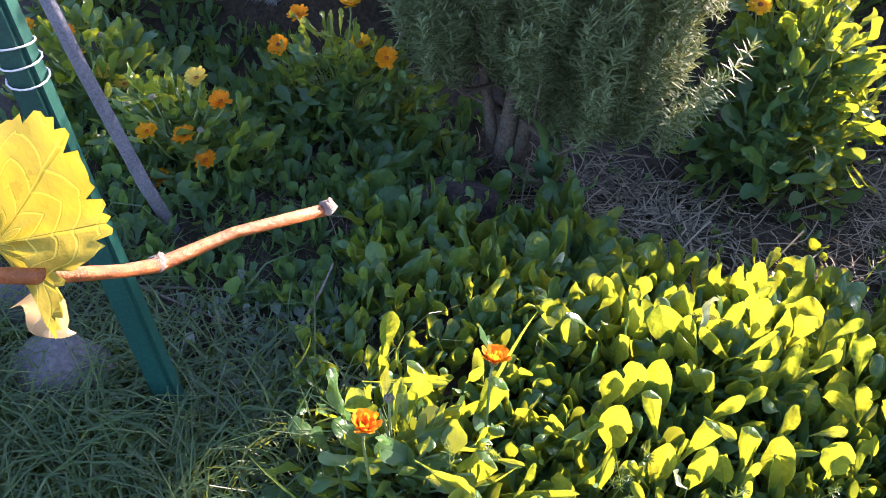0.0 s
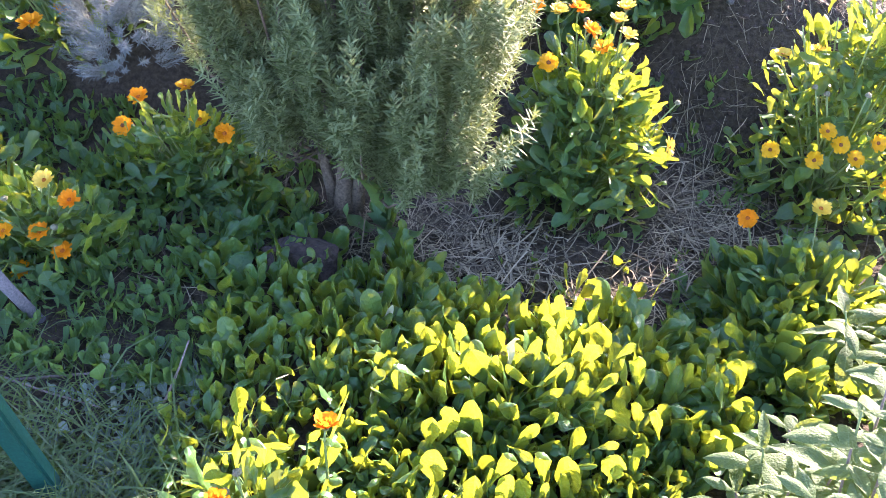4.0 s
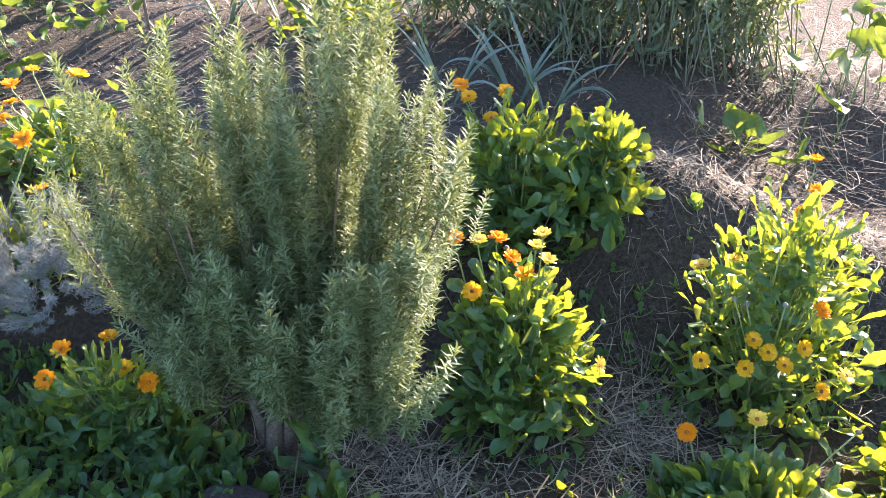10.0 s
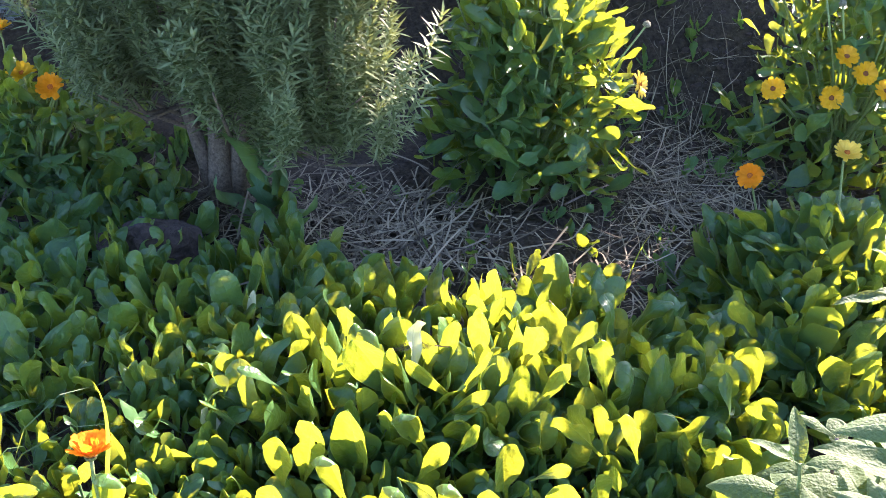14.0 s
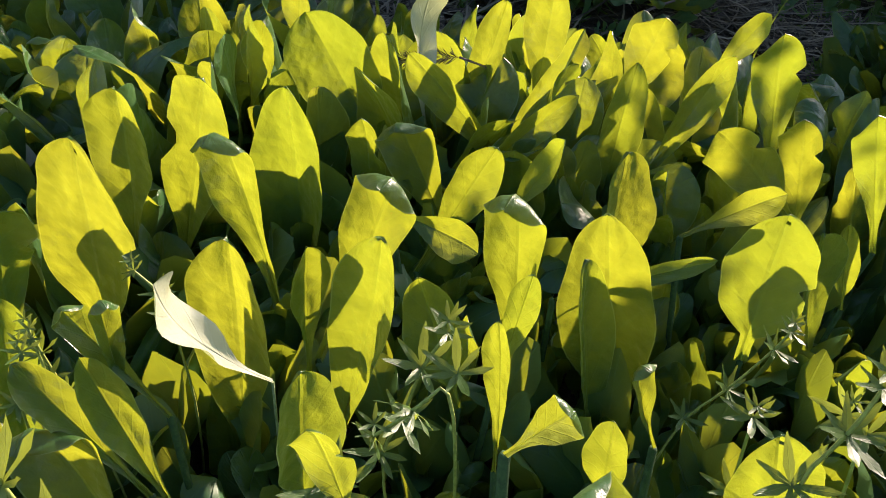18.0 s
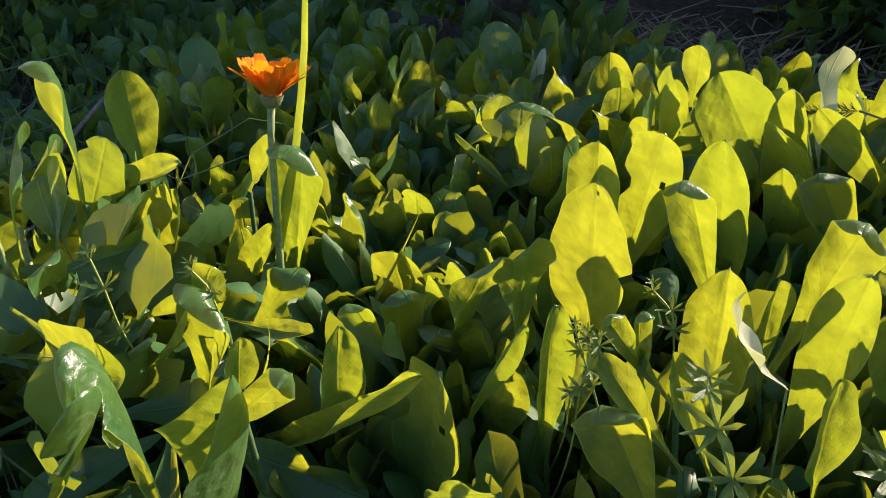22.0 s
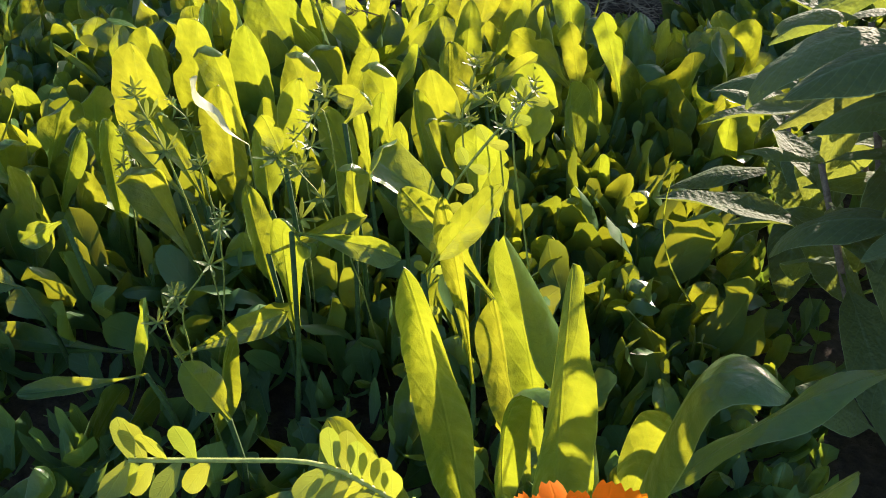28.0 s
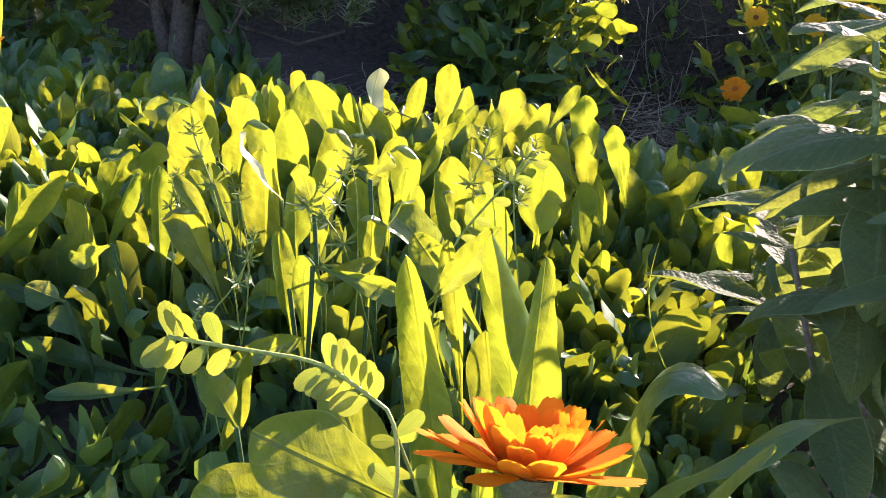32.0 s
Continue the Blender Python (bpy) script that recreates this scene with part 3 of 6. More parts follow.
# ---- calendula bushes ----
def bush(label, centre, size, leaves, seed, group="calendula bushes", leaf=0.095, joined=0, top=1.0):
    """A mounded calendula: stems from one root and leaves over a dome; near leaves are parts of their own."""
    r = random.Random(seed)
    cx, cy = centre
    gz = ground(cx, cy)
    sx, sy, h = size
    plant = thing("calendula_bush", label, "plant", (cx, cy, gz), group)
    far = []
    for k in range(leaves + joined):
        az = r.uniform(0, 2 * math.pi)
        up = r.random() ** 0.8
        rad = math.sqrt(max(0.05, 1 - up ** 2.2)) * r.uniform(0.55, 1.0)
        p = Vector((cx + sx * rad * math.cos(az), cy + sy * rad * math.sin(az), 0))
        gl = ground(p.x, p.y)
        p.z = max(gl + 0.015, gz + h * up * r.uniform(0.8, 1.05))
        ray = Vector((math.cos(az), math.sin(az), 0))
        out = (ray * r.uniform(0.1, 0.9) * (1.1 - 0.6 * up) + Vector((r.uniform(-0.4, 0.4), r.uniform(-0.4, 0.4), r.uniform(-1.0, 0.5) + up * 0.95))).normalized()
        ln = leaf * r.uniform(0.65, 1.25) * (1.1 - 0.3 * up)
        face = ray * r.uniform(0.3, 1.2) + Vector((r.uniform(-0.6, 0.6), r.uniform(-0.6, 0.6), r.uniform(0.1, 0.9)))
        b = p - out * ln * 0.35
        b.z = max(b.z, ground(b.x, b.y) + 0.008)
        i = r.randrange(len(CAL_SHAPES))
        m = aim(b, b + out, face, ln * 1.1, ln * r.uniform(0.7, 1.05), ln)
        if k < leaves:
            part("leaf", CAL_MESH[i], plant, m)
        else:
            far.append((CAL_LOW[i], m))
    for k in range(int(leaves * 1.8) + joined):
        az, up = r.uniform(0, 6.2832), r.uniform(0.05, 0.85)
        rad = math.sqrt(max(0.05, 1 - up ** 2.2)) * r.uniform(0.05, 0.85)
        b = Vector((cx + sx * rad * math.cos(az), cy + sy * rad * math.sin(az), 0))
        b.z = max(ground(b.x, b.y) + 0.01, gz + h * up - 0.04)
        d = Vector((r.uniform(-1, 1), r.uniform(-1, 1), r.uniform(-0.2, 0.8)))
        ln = leaf * r.uniform(0.7, 1.2)
        far.append((CAL_LOW[r.randrange(len(CAL_LOW))], aim(b, b + d, (r.uniform(-1, 1), r.uniform(-1, 1), 0.6), ln, ln * 0.9)))
    if far:
        part("foliage", merged("foliage", CAL_ISL, far), plant)
    for k in range(max(6, leaves // 9)):
        az = r.uniform(0, 2 * math.pi)
        q = Vector((cx + sx * 0.75 * r.random() * math.cos(az), cy + sy * 0.75 * r.random() * math.sin(az), gz + h * r.uniform(0.5, 0.9)))
        part("stem", tube("stem", STEM, arc((cx + r.uniform(-0.02, 0.02), cy + r.uniform(-0.02, 0.02), gz - 0.01), q, 0.02), [0.004, 0.0036, 0.0032, 0.0028, 0.0024, 0.002], 5), plant)
    return plant

# ---- rosemary ----
def shoot_arrays(length, nodes, per, needle, seed, width=0.0030, steep=(0.05, 0.85)):
    """A shoot along z with whorls of narrow needles that point up and out."""
    r = random.Random(seed)
    verts, faces, _ = tube_arrays([(0, 0, 0), (0.006 * length, 0.01 * length, length * 0.5), (0, 0, length)], [0.0022, 0.0018, 0.0008], 4)
    bendx, bendy = r.uniform(-0.05, 0.05), r.uniform(-0.05, 0.05)
    for i in range(nodes):
        s = (i + r.random() * 0.6) / nodes
        z = length * (0.04 + 0.96 * s)
        for k in range(per):
            az = 6.2832 * (k + 0.5 * (i % 2)) / per + r.uniform(-0.35, 0.35)
            el = r.uniform(*steep) + (0.3 if s > 0.88 else 0)
            ln = needle * r.uniform(0.7, 1.15) * (1.0 - 0.45 * s ** 4)
            c, sn = math.cos(az), math.sin(az)
            d = Vector((c * math.cos(el), sn * math.cos(el), math.sin(el)))
            w = Vector((-sn, c, 0)) * width * 0.5
            p = Vector((0, 0, z))
            q = p + d * ln * 0.55
            e = p + d * ln + Vector((c, sn, -0.3)) * ln * 0.10
            n = len(verts)
            verts += [tuple(p - w * 0.6), tuple(p + w * 0.6), tuple(q - w), tuple(q + w), tuple(e)]
            faces += [(n, n + 1, n + 3, n + 2), (n + 2, n + 3, n + 4)]
    verts = [(x + bendx * length * (z / length) ** 2, y + bendy * length * (z / length) ** 2, z) for x, y, z in verts]
    return verts, faces, None


def build_rosemary():
    r = random.Random(21)
    bx, by = 0.29, 2.16
    gz = ground(bx, by)
    plant = thing("rosemary_bush", "upright grey-green rosemary bush with a woody split trunk", "shrub", (bx, by, gz))
    arrays = [shoot_arrays(1.0, 16, 4, 0.20, k, 0.028, (0.1, 0.9)) for k in range(8)]
    meshes = [mesh_of("rosemary_shoot", v, f, NEEDLE, smooth=False) for v, f, _ in arrays]
    for k, (dx, dy, lean) in enumerate(((0.0, 0.0, 0.02), (0.028, 0.015, 0.05), (-0.024, 0.02, -0.06))):
        base = Vector((bx + dx, by + dy - 0.09, gz - 0.02))
        pts = [base, base + Vector((lean * 0.2, 0.01, 0.09)), base + Vector((lean * 0.6, 0.03, 0.20)), base + Vector((lean * 1.3, 0.08, 0.36))]
        part("trunk", tube("trunk", BARK, pts, [0.030 - 0.006 * k, 0.024 - 0.004 * k, 0.019 - 0.003 * k, 0.012], 9), plant)

    # plumes: foot of the fan, then a tight sheaf of tops each
    plumes = ((-0.19, 0.02, 0.86, 3), (-0.10, 0.06, 1.04, 7), (-0.02, 0.0, 0.98, 6), (0.03, -0.14, 0.78, 5), (0.10, 0.04, 1.12, 8), (0.17, -0.08, 1.06, 7), (0.24, 0.12, 1.13, 8), (0.30, -0.06, 1.07, 8), (0.36, 0.04, 1.12, 8),
              (0.43, -0.12, 1.02, 7), (0.47, 0.10, 1.20, 9), (0.54, -0.02, 1.12, 8), (0.58, 0.12, 1.21, 9), (0.63, -0.06, 1.10, 8), (0.69, 0.04, 1.03, 7), (0.74, -0.02, 0.92, 5), (0.70, -0.16, 0.80, 5), (0.56, -0.20, 0.74, 6),
              (0.64, -0.18, 0.58, 5), (0.50, -0.22, 0.48, 6), (0.40, -0.22, 0.62, 6), (0.28, -0.20, 0.74, 7), (0.18, -0.20, 0.58, 6), (0.36, -0.20, 0.50, 5), (0.60, -0.16, 0.42, 5), (0.10, -0.12, 0.60, 5), (0.20, 0.02, 0.80, 6), (0.34, 0.0, 0.85, 7), (0.48, 0.0, 0.80, 7), (0.42, -0.08, 0.70, 6), (0.28, -0.10, 0.62, 6), (0.54, -0.10, 0.62, 6))
    tops = []
    for px, py, pz, count in plumes:
        for k in range(count):
            away = r.uniform(0, 0.055)
            az = r.uniform(0, 6.28)
            tops.append(Vector((px + away * math.cos(az), by + py + away * math.sin(az), pz - 0.08 - 2.2 * away - 0.05 * r.random())))
    made, inner = 0, []
    for k, top in enumerate(tops):
        start = Vector((bx + r.uniform(-0.03, 0.03), by + r.uniform(-0.02, 0.04), gz + r.uniform(0.08, 0.22)))
        mid = start.lerp(top, 0.45) + Vector(((top.x - bx) * 0.30, (top.y - by) * 0.3, -0.03))
        pts = [start, start.lerp(mid, 0.6), mid, mid.lerp(top, 0.55), top]
        if k % 3 == 0:
            part("branch", tube("branch", BARK, pts, [0.005, 0.0045, 0.0038, 0.003, 0.002], 5), plant)
        n = 9
        for j in range(n + 1):
            s = min(1.0, 0.16 + 0.84 * (j + r.random()) / n) if j < n else 1.0
            p = mid.lerp(top, (s - 0.5) * 2) if s > 0.5 else start.lerp(mid, s * 2)
            if p.z < (0.34 if abs(p.x - 0.28) < 0.10 else 0.22):
                continue
            wide = 0.03 + 0.03 * (1 - s)
            p = p + Vector((r.uniform(-wide, wide), r.uniform(-wide, wide), r.uniform(-0.03, 0.03)))
            lean = (top - mid).normalized() * 0.45
            out = lean + Vector((r.uniform(-0.22, 0.22), r.uniform(-0.28, 0.2), 0.85))
            ln = r.uniform(0.11, 0.20)
            m = aim(p, p + out, (r.uniform(-1, 1), -1, 0.1), ln, ln, ln)
            if made < 298 and r.random() < 0.20:
                part("shoot", r.choice(meshes), plant, m)
                made += 1
            else:
                inner.append((r.choice(arrays), m))
    inside = part("inner_foliage", merged("inner_foliage", NEEDLE, inner, False), plant)
    tagged(inside, "dense inner rosemary foliage", kind="stuff")


build_rosemary()


def build_silver():
    r = random.Random(5)
    cx, cy = -0.385, 2.34
    gz = ground(cx, cy)
    plant = thing("silver_shrub", "low silver-grey shrub with needle-thin felty leaves", "plant", (cx, cy, gz))
    meshes = [mesh_of("silver_shoot", *shoot_arrays(1.0, 16, 3, 0.26, 50 + k, 0.024, (0.5, 1.2))[:2], SILVER, smooth=False) for k in range(5)]
    for k in range(270):
        az, up = r.uniform(0, 6.28), r.random()
        p = Vector((cx + 0.10 * math.cos(az) * (1 - 0.3 * up), cy + 0.09 * math.sin(az), gz + 0.12 + 0.26 * up))
        d = Vector((math.cos(az) * 0.8, math.sin(az) * 0.8, 0.4 + up))
        ln = r.uniform(0.06, 0.11)
        part("shoot", r.choice(meshes), plant, aim(p, p + d, (r.uniform(-1, 1), -1, 0), ln, ln, ln))


build_silver()

# ---- calendula bushes with their flowers ----
DAISY = (0.15, -0.55, 0.85)
b_mid = bush("calendula bush with yellow flowers beside the rosemary", (0.90, 2.32), (0.23, 0.19, 0.50), 295, 31, leaf=0.092)
_root = (0.90, 2.33, 0.02)
for _p, _c, _f, _o in (((0.74, 2.33, 0.60), "o", (0, -0.3, 1), 1), ((0.80, 2.34, 0.585), "p", (0, -0.1, 1), 2), ((0.85, 2.34, 0.60), "o", (0.2, 0, 1), 1),
                   ((0.885, 2.32, 0.555), "o", (0.5, -0.2, 1), 1), ((0.96, 2.34, 0.61), "p", (0, 0.0, 1), 2), ((0.945, 2.34, 0.575), "p", (0.1, 0, 1), 2),
                   ((0.975, 2.34, 0.54), "p", (0.3, 0, 1), 1), ((0.92, 2.30, 0.52), "o", (0, -0.2, 1), 1), ((0.79, 2.26, 0.49), "y", DAISY, 0), ((1.117, 2.23, 0.30), "p", (0.9, -0.35, 0.35), 0)):
    flower(b_mid, _p, _root, 0.026, _c, _f, _o, "d" if _f is DAISY else "o")

b_right = bush("tall calendula bush with golden daisies below the bank", (1.62, 2.53), (0.29, 0.25, 0.70), 298, 32, leaf=0.092)
_root = (1.58, 2.50, 0.0)
for _p, _c, _f, _o in (((1.51, 2.33, 0.33), "y", DAISY, 0), ((1.55, 2.32, 0.30), "y", (0.1, -0.8, 0.6), 0), ((1.59, 2.30, 0.275), "y", DAISY, 0), ((1.64, 2.33, 0.31), "y", (0.3, -0.7, 0.6), 0),
                   ((1.50, 2.32, 0.245), "y", (-0.1, -0.85, 0.5), 0), ((1.39, 2.34, 0.25), "y", (-0.2, -0.8, 0.6), 0), ((1.70, 2.31, 0.19), "y", (0.2, -0.8, 0.5), 0), ((1.76, 2.33, 0.23), "p", (0.4, -0.3, 0.8), 0),
                   ((1.66, 2.33, 0.43), "o", (0.3, -0.5, 0.7), 1), ((1.41, 2.58, 0.40), "p", (0, -0.1, 1), 1), ((1.50, 2.60, 0.41), "p", (0, 0, 1), 1), ((1.69, 2.68, 0.68), "o", (0, 0, 1), 2),
                   ((1.70, 2.66, 0.60), "o", (0.1, -0.4, 0.9), 1), ((1.665, 2.62, 0.55), "o", (0, -0.5, 0.8), 1), ((1.80, 2.60, 0.41), "p", (0.5, -0.1, 0.8), 1)):
    flower(b_right, _p, _root, 0.024, _c, _f, _o, "d" if _o == 0 else "o")

b_low = bush("low leafy calendula with two flowers beside straw", (1.50, 2.00), (0.26, 0.20, 0.17), 200, 33, leaf=0.125)
flower(b_low, (1.345, 2.18, 0.14), (1.40, 2.10, 0.0), 0.025, "o", (-0.3, -0.7, 0.7), 0)
flower(b_low, (1.50, 2.15, 0.22), (1.50, 2.05, 0.0), 0.026, "p", (0, -0.3, 1), 1)
bush("low dark leafy calendula between sage and straw", (1.40, 1.78), (0.15, 0.18, 0.11), 100, 47, leaf=0.12)
b_sagefar = bush("calendula with pale flowers behind the sage", (2.00, 2.20), (0.22, 0.16, 0.17), 80, 34, leaf=0.10)
flower(b_sagefar, (1.92, 2.15, 0.19), (1.95, 2.2, 0.0), 0.026, "p", (0, -0.1, 1), 1)
b_edge = bush("calendula with yellow flowers at the foot of the bank", (2.28, 2.60), (0.25, 0.18, 0.24), 80, 35, joined=40)
for _p, _c in (((2.19, 2.5, 0.27), "o"), ((2.26, 2.5, 0.18), "o"), ((2.17, 2.5, 0.14), "p"), ((2.15, 2.5, 0.10), "y"), ((2.24, 2.5, 0.10), "p"), ((2.34, 2.5, 0.11), "y")):
    flower(b_edge, _p, (2.28, 2.6, 0.0), 0.026, _c, (0.1, -0.3, 1), 1)
b_crest = bush("blue-green calendula bush on the crest of the bank", (0.88, 2.84), (0.25, 0.20, 0.45), 190, 36, leaf=0.10, joined=60)
bush("pale leafy calendula at the crest of the bank", (1.14, 2.92), (0.14, 0.12, 0.33), 90, 37, leaf=0.12)
for _p, _c in (((0.73, 2.92, 0.76), "y"), ((0.84, 2.95, 0.77), "y"), ((0.80, 2.90, 0.70), "y"), ((0.93, 2.88, 0.63), "y"), ((0.90, 2.82, 0.53), "o"), ((0.72, 2.84, 0.50), "o"), ((0.70, 2.97, 0.78), "o")):
    flower(b_crest, _p, (0.86, 2.95, 0.45), 0.026, _c, (0.05, -0.4, 0.9), 0)
b_front = bush("calendula with orange flowers at the rosemary's foot", (-0.10, 2.06), (0.26, 0.16, 0.27), 170, 38, leaf=0.075)
for _p, _c, _f in (((0.02, 2.02, 0.345), "o", (0.1, -0.7, 0.6)), ((-0.265, 2.04, 0.32), "o", DAISY), ((-0.225, 2.08, 0.385), "o", (0, -0.4, 1)), ((-0.09, 2.08, 0.43), "y", (0, 0, 1)), ((-0.06, 2.06, 0.35), "y", (0.2, -0.3, 1))):
    flower(b_front, _p, (-0.1, 2.08, 0.1), 0.026, _c, _f, 0 if _f is DAISY else 1, "d" if _f is DAISY else "o")
b_left = bush("calendula with orange flowers beside the grey pole", (-0.33, 1.70), (0.22, 0.14, 0.22), 130, 39, leaf=0.07)
for _p, _c in (((-0.35, 1.62, 0.31), "o"), ((-0.27, 1.63, 0.31), "o"), ((-0.23, 1.63, 0.26), "o"), ((-0.34, 1.61, 0.20), "o"), ((-0.19, 1.66, 0.39), "o"), ((-0.25, 1.68, 0.42), "p")):
    flower(b_left, _p, (-0.33, 1.72, 0.14), 0.024, _c, (0, -0.35, 0.9), 1)
b_left2 = bush("calendula with pale yellow flowers by the fence", (-0.66, 1.86), (0.24, 0.16, 0.22), 80, 40, leaf=0.09, joined=30)
for _p, _c in (((-0.70, 1.84, 0.37), "o"), ((-0.61, 1.83, 0.29), "p"), ((-0.68, 1.83, 0.32), "y"), ((-0.56, 1.83, 0.27), "p"), ((-0.82, 1.85, 0.36), "o")):
    flower(b_left2, _p, (-0.66, 1.88, 0.2), 0.025, _c, (0.1, -0.3, 1), 1)

# the crowded left-hand bushes
_lefts = [bush("crowded calendula full of orange and yellow flowers", c, s, n, 60 + i, leaf=0.085, joined=j) for i, (c, s, n, j) in enumerate((
    ((-0.62, 2.42), (0.26, 0.22, 0.30), 90, 50), ((-1.0, 2.75), (0.32, 0.26, 0.28), 80, 80), ((-0.55, 2.85), (0.26, 0.22, 0.20), 60, 50), ((-1.30, 3.15), (0.30, 0.24, 0.24), 30, 90), ((-0.10, 2.62), (0.22, 0.14, 0.20), 60, 20), ((-0.95, 2.25), (0.25, 0.2, 0.28), 60, 60)))]
for _k, (_x, _y) in enumerate(((-1.39, 3.29), (-1.31, 3.36), (-1.13, 3.2), (-1.34, 3.1), (-1.06, 3.05), (-0.92, 2.95), (-1.09, 2.86), (-0.88, 2.78), (-0.72, 2.70), (-0.78, 2.52), (-0.94, 2.57),
                     (-0.60, 2.45), (-0.64, 2.36), (-0.45, 2.50), (-0.58, 2.24), (-0.44, 2.82), (-0.02, 2.55), (-1.02, 2.62), (-0.16, 2.56), (-0.70, 2.30), (-0.52, 2.60), (-0.84, 2.42), (-1.12, 2.5), (-0.66, 2.58))):
    _own = min(_lefts, key=lambda o: (o.location.x - _x) ** 2 + (o.location.y - _y) ** 2)
    flower(_own, (_x, _y, ground(_x, _y) + rng.uniform(0.24, 0.34)), (_own.location.x, _own.location.y, _own.location.z), rng.uniform(0.030, 0.037), "oyoyyo"[_k % 6], (rng.uniform(-0.3, 0.3), rng.uniform(-0.5, 0.2), 1), rng.choice((0, 1, 1)))

for _own in _lefts:
    for _k in range(4):
        _x, _y = _own.location.x + rng.gauss(0, 0.13), _own.location.y + rng.gauss(0, 0.11)
        flower(_own, (_x, _y, ground(_x, _y) + rng.uniform(0.22, 0.33)), tuple(_own.location), rng.uniform(0.022, 0.030), "oyoo"[_k], (rng.uniform(-0.3, 0.3), rng.uniform(-0.5, 0.2), 1), rng.choice((0, 1, 2)))

# bushy calendula with two flowers at the near edge of the seedling bed
b_near = bush("calendula in flower at the near edge of the seedling bed", (0.40, 1.10), (0.17, 0.13, 0.17), 70, 41, leaf=0.095)
flower(b_near, (0.500, 1.225, 0.330), (0.47, 1.16, 0.09), 0.028, "h", (0.10, 0.2, 1), 3)
flower(b_near, (0.375, 1.035, 0.35), (0.39, 1.06, 0.1), 0.028, "h", (0.05, 0.15, 1), 3)


# closed seed heads among the flowers
for _plant, _p in ((b_mid, (1.12, 2.28, 0.40)), (b_mid, (0.87, 2.36, 0.56)), (b_right, (1.56, 2.30, 0.46)), (b_right, (1.45, 2.35, 0.44)), (b_right, (1.48, 2.34, 0.43)), (b_left, (-0.42, 1.66, 0.34)), (b_left, (-0.36, 1.67, 0.36)),
                   (b_left, (-0.22, 1.62, 0.34)), (b_front, (-0.20, 2.05, 0.33)), (b_front, (0.05, 2.04, 0.40)), (b_near, (0.38, 1.11, 0.33)), (b_near, (0.355, 1.10, 0.28)), (b_low, (1.72, 2.10, 0.24)), (b_sagefar, (1.98, 2.16, 0.24)), (b_left2, (-0.6, 1.84, 0.38))):
    bud(_plant, _p, (_plant.location.x, _plant.location.y, _plant.location.z), 0.008)

# ---- seedling bed ----
def bed_edge(x, y):
    """Inside the sown patch."""
    if y > 1.83 + 0.10 * math.sin(x * 5) + 0.14 * math.exp(-((x - 1.03) / 0.09) ** 2) - 0.10 * (x < 0.45):
        return False
    return 0.16 < x < 1.24 + 0.05 * math.sin(9 * y) and y > 1.10 - 0.12 * smooth_step(0.82, 1.0, x)


def build_bed():
    r = random.Random(12)
    step = 0.056
    for i in range(22):
        for j in range(19):
            x = 0.12 + step * (i + r.uniform(-0.38, 0.38))
            y = 0.95 + step * (j + r.uniform(-0.38, 0.38))
            if not bed_edge(x, y):
                continue
            z = ground(x, y)
            if (x - 0.40) ** 2 / 0.03 + (y - 1.07) ** 2 / 0.015 < 1:
                continue
            big = 0.74 + 0.26 * smooth_step(0.40, 0.66, x) * (1 - 0.25 * smooth_step(1.0, 1.2, x)) * (1 - 0.2 * smooth_step(1.6, 1.8, y))
            if y < 1.15:
                big *= 0.6
            elif y < 1.45 and x > 0.72:
                big *= 0.74
            plant = thing("calendula_seedling", "young calendula with upright spoon-shaped leaves in the bed", "plant", (x, y, z), "calendula seedlings in the bed")
            rosette(plant, (x, y, z), r.choice((6, 6, 7)), (0.122 + 0.026 * smooth_step(1.35, 1.5, y)) * big * r.uniform(0.8, 1.12), 0.7, r, rise=(0.6, 1.48), slim=0.72)


build_bed()


def build_understory():
    """The crowded lower leaves of the seedlings, too many to count."""
    r = random.Random(13)
    pieces = []
    while len(pieces) < 1000:
        x, y = r.uniform(0.44, 1.16), r.uniform(1.08, 1.55)
        z = ground(x, y)
        d = Vector((r.uniform(-0.5, 0.5), r.uniform(-0.6, 0.4), r.uniform(0.5, 1.2)))
        ln = r.uniform(0.06, 0.115) * (0.8 if y < 1.08 else 1.0)
        b = Vector((x, y, z + r.uniform(0.0, 0.02)))
        pieces.append((r.choice(CAL_LOW), aim(b, b + d, (r.uniform(-1, 1), r.uniform(-1, 0.2), r.uniform(0, 0.8)), ln, ln * r.uniform(0.5, 0.8), ln)))
    ob = new("lower_leaves", merged("lower_leaves", CAL_ISL, pieces))
    tagged(ob, "crowded shaded lower leaves of the calendula seedlings", "leaves", kind="stuff")


build_understory()


# ---- broad single leaves of the bed's front ----
def tall_leaf(plant, tip, base, width, face=(0.0, -1.0, 0.25), shape=0):
    b = Vector((base[0], base[1], base[2] if len(base) > 2 else ground(base[0], base[1]) + 0.005))
    t = Vector(tip)
    ln = (t - b).length * 1.04
    part("leaf", CAL_MESH[shape], plant, aim(b, t, face, ln, width / CAL_SHAPES[shape]["width"] * 0.74, ln * 0.8))


F = (0.0, -1.0, 0.25)
UP = (0.29, -0.5, 0.75)


def edgewise(tip, base):
    """A face turned so that the low sun only grazes the leaf."""
    n = (Vector(tip) - Vector(base)).cross(Vector((math.sin(_a) * math.cos(_e), math.cos(_a) * math.cos(_e), math.sin(_e))))
    return n if n.y < 0 else -n


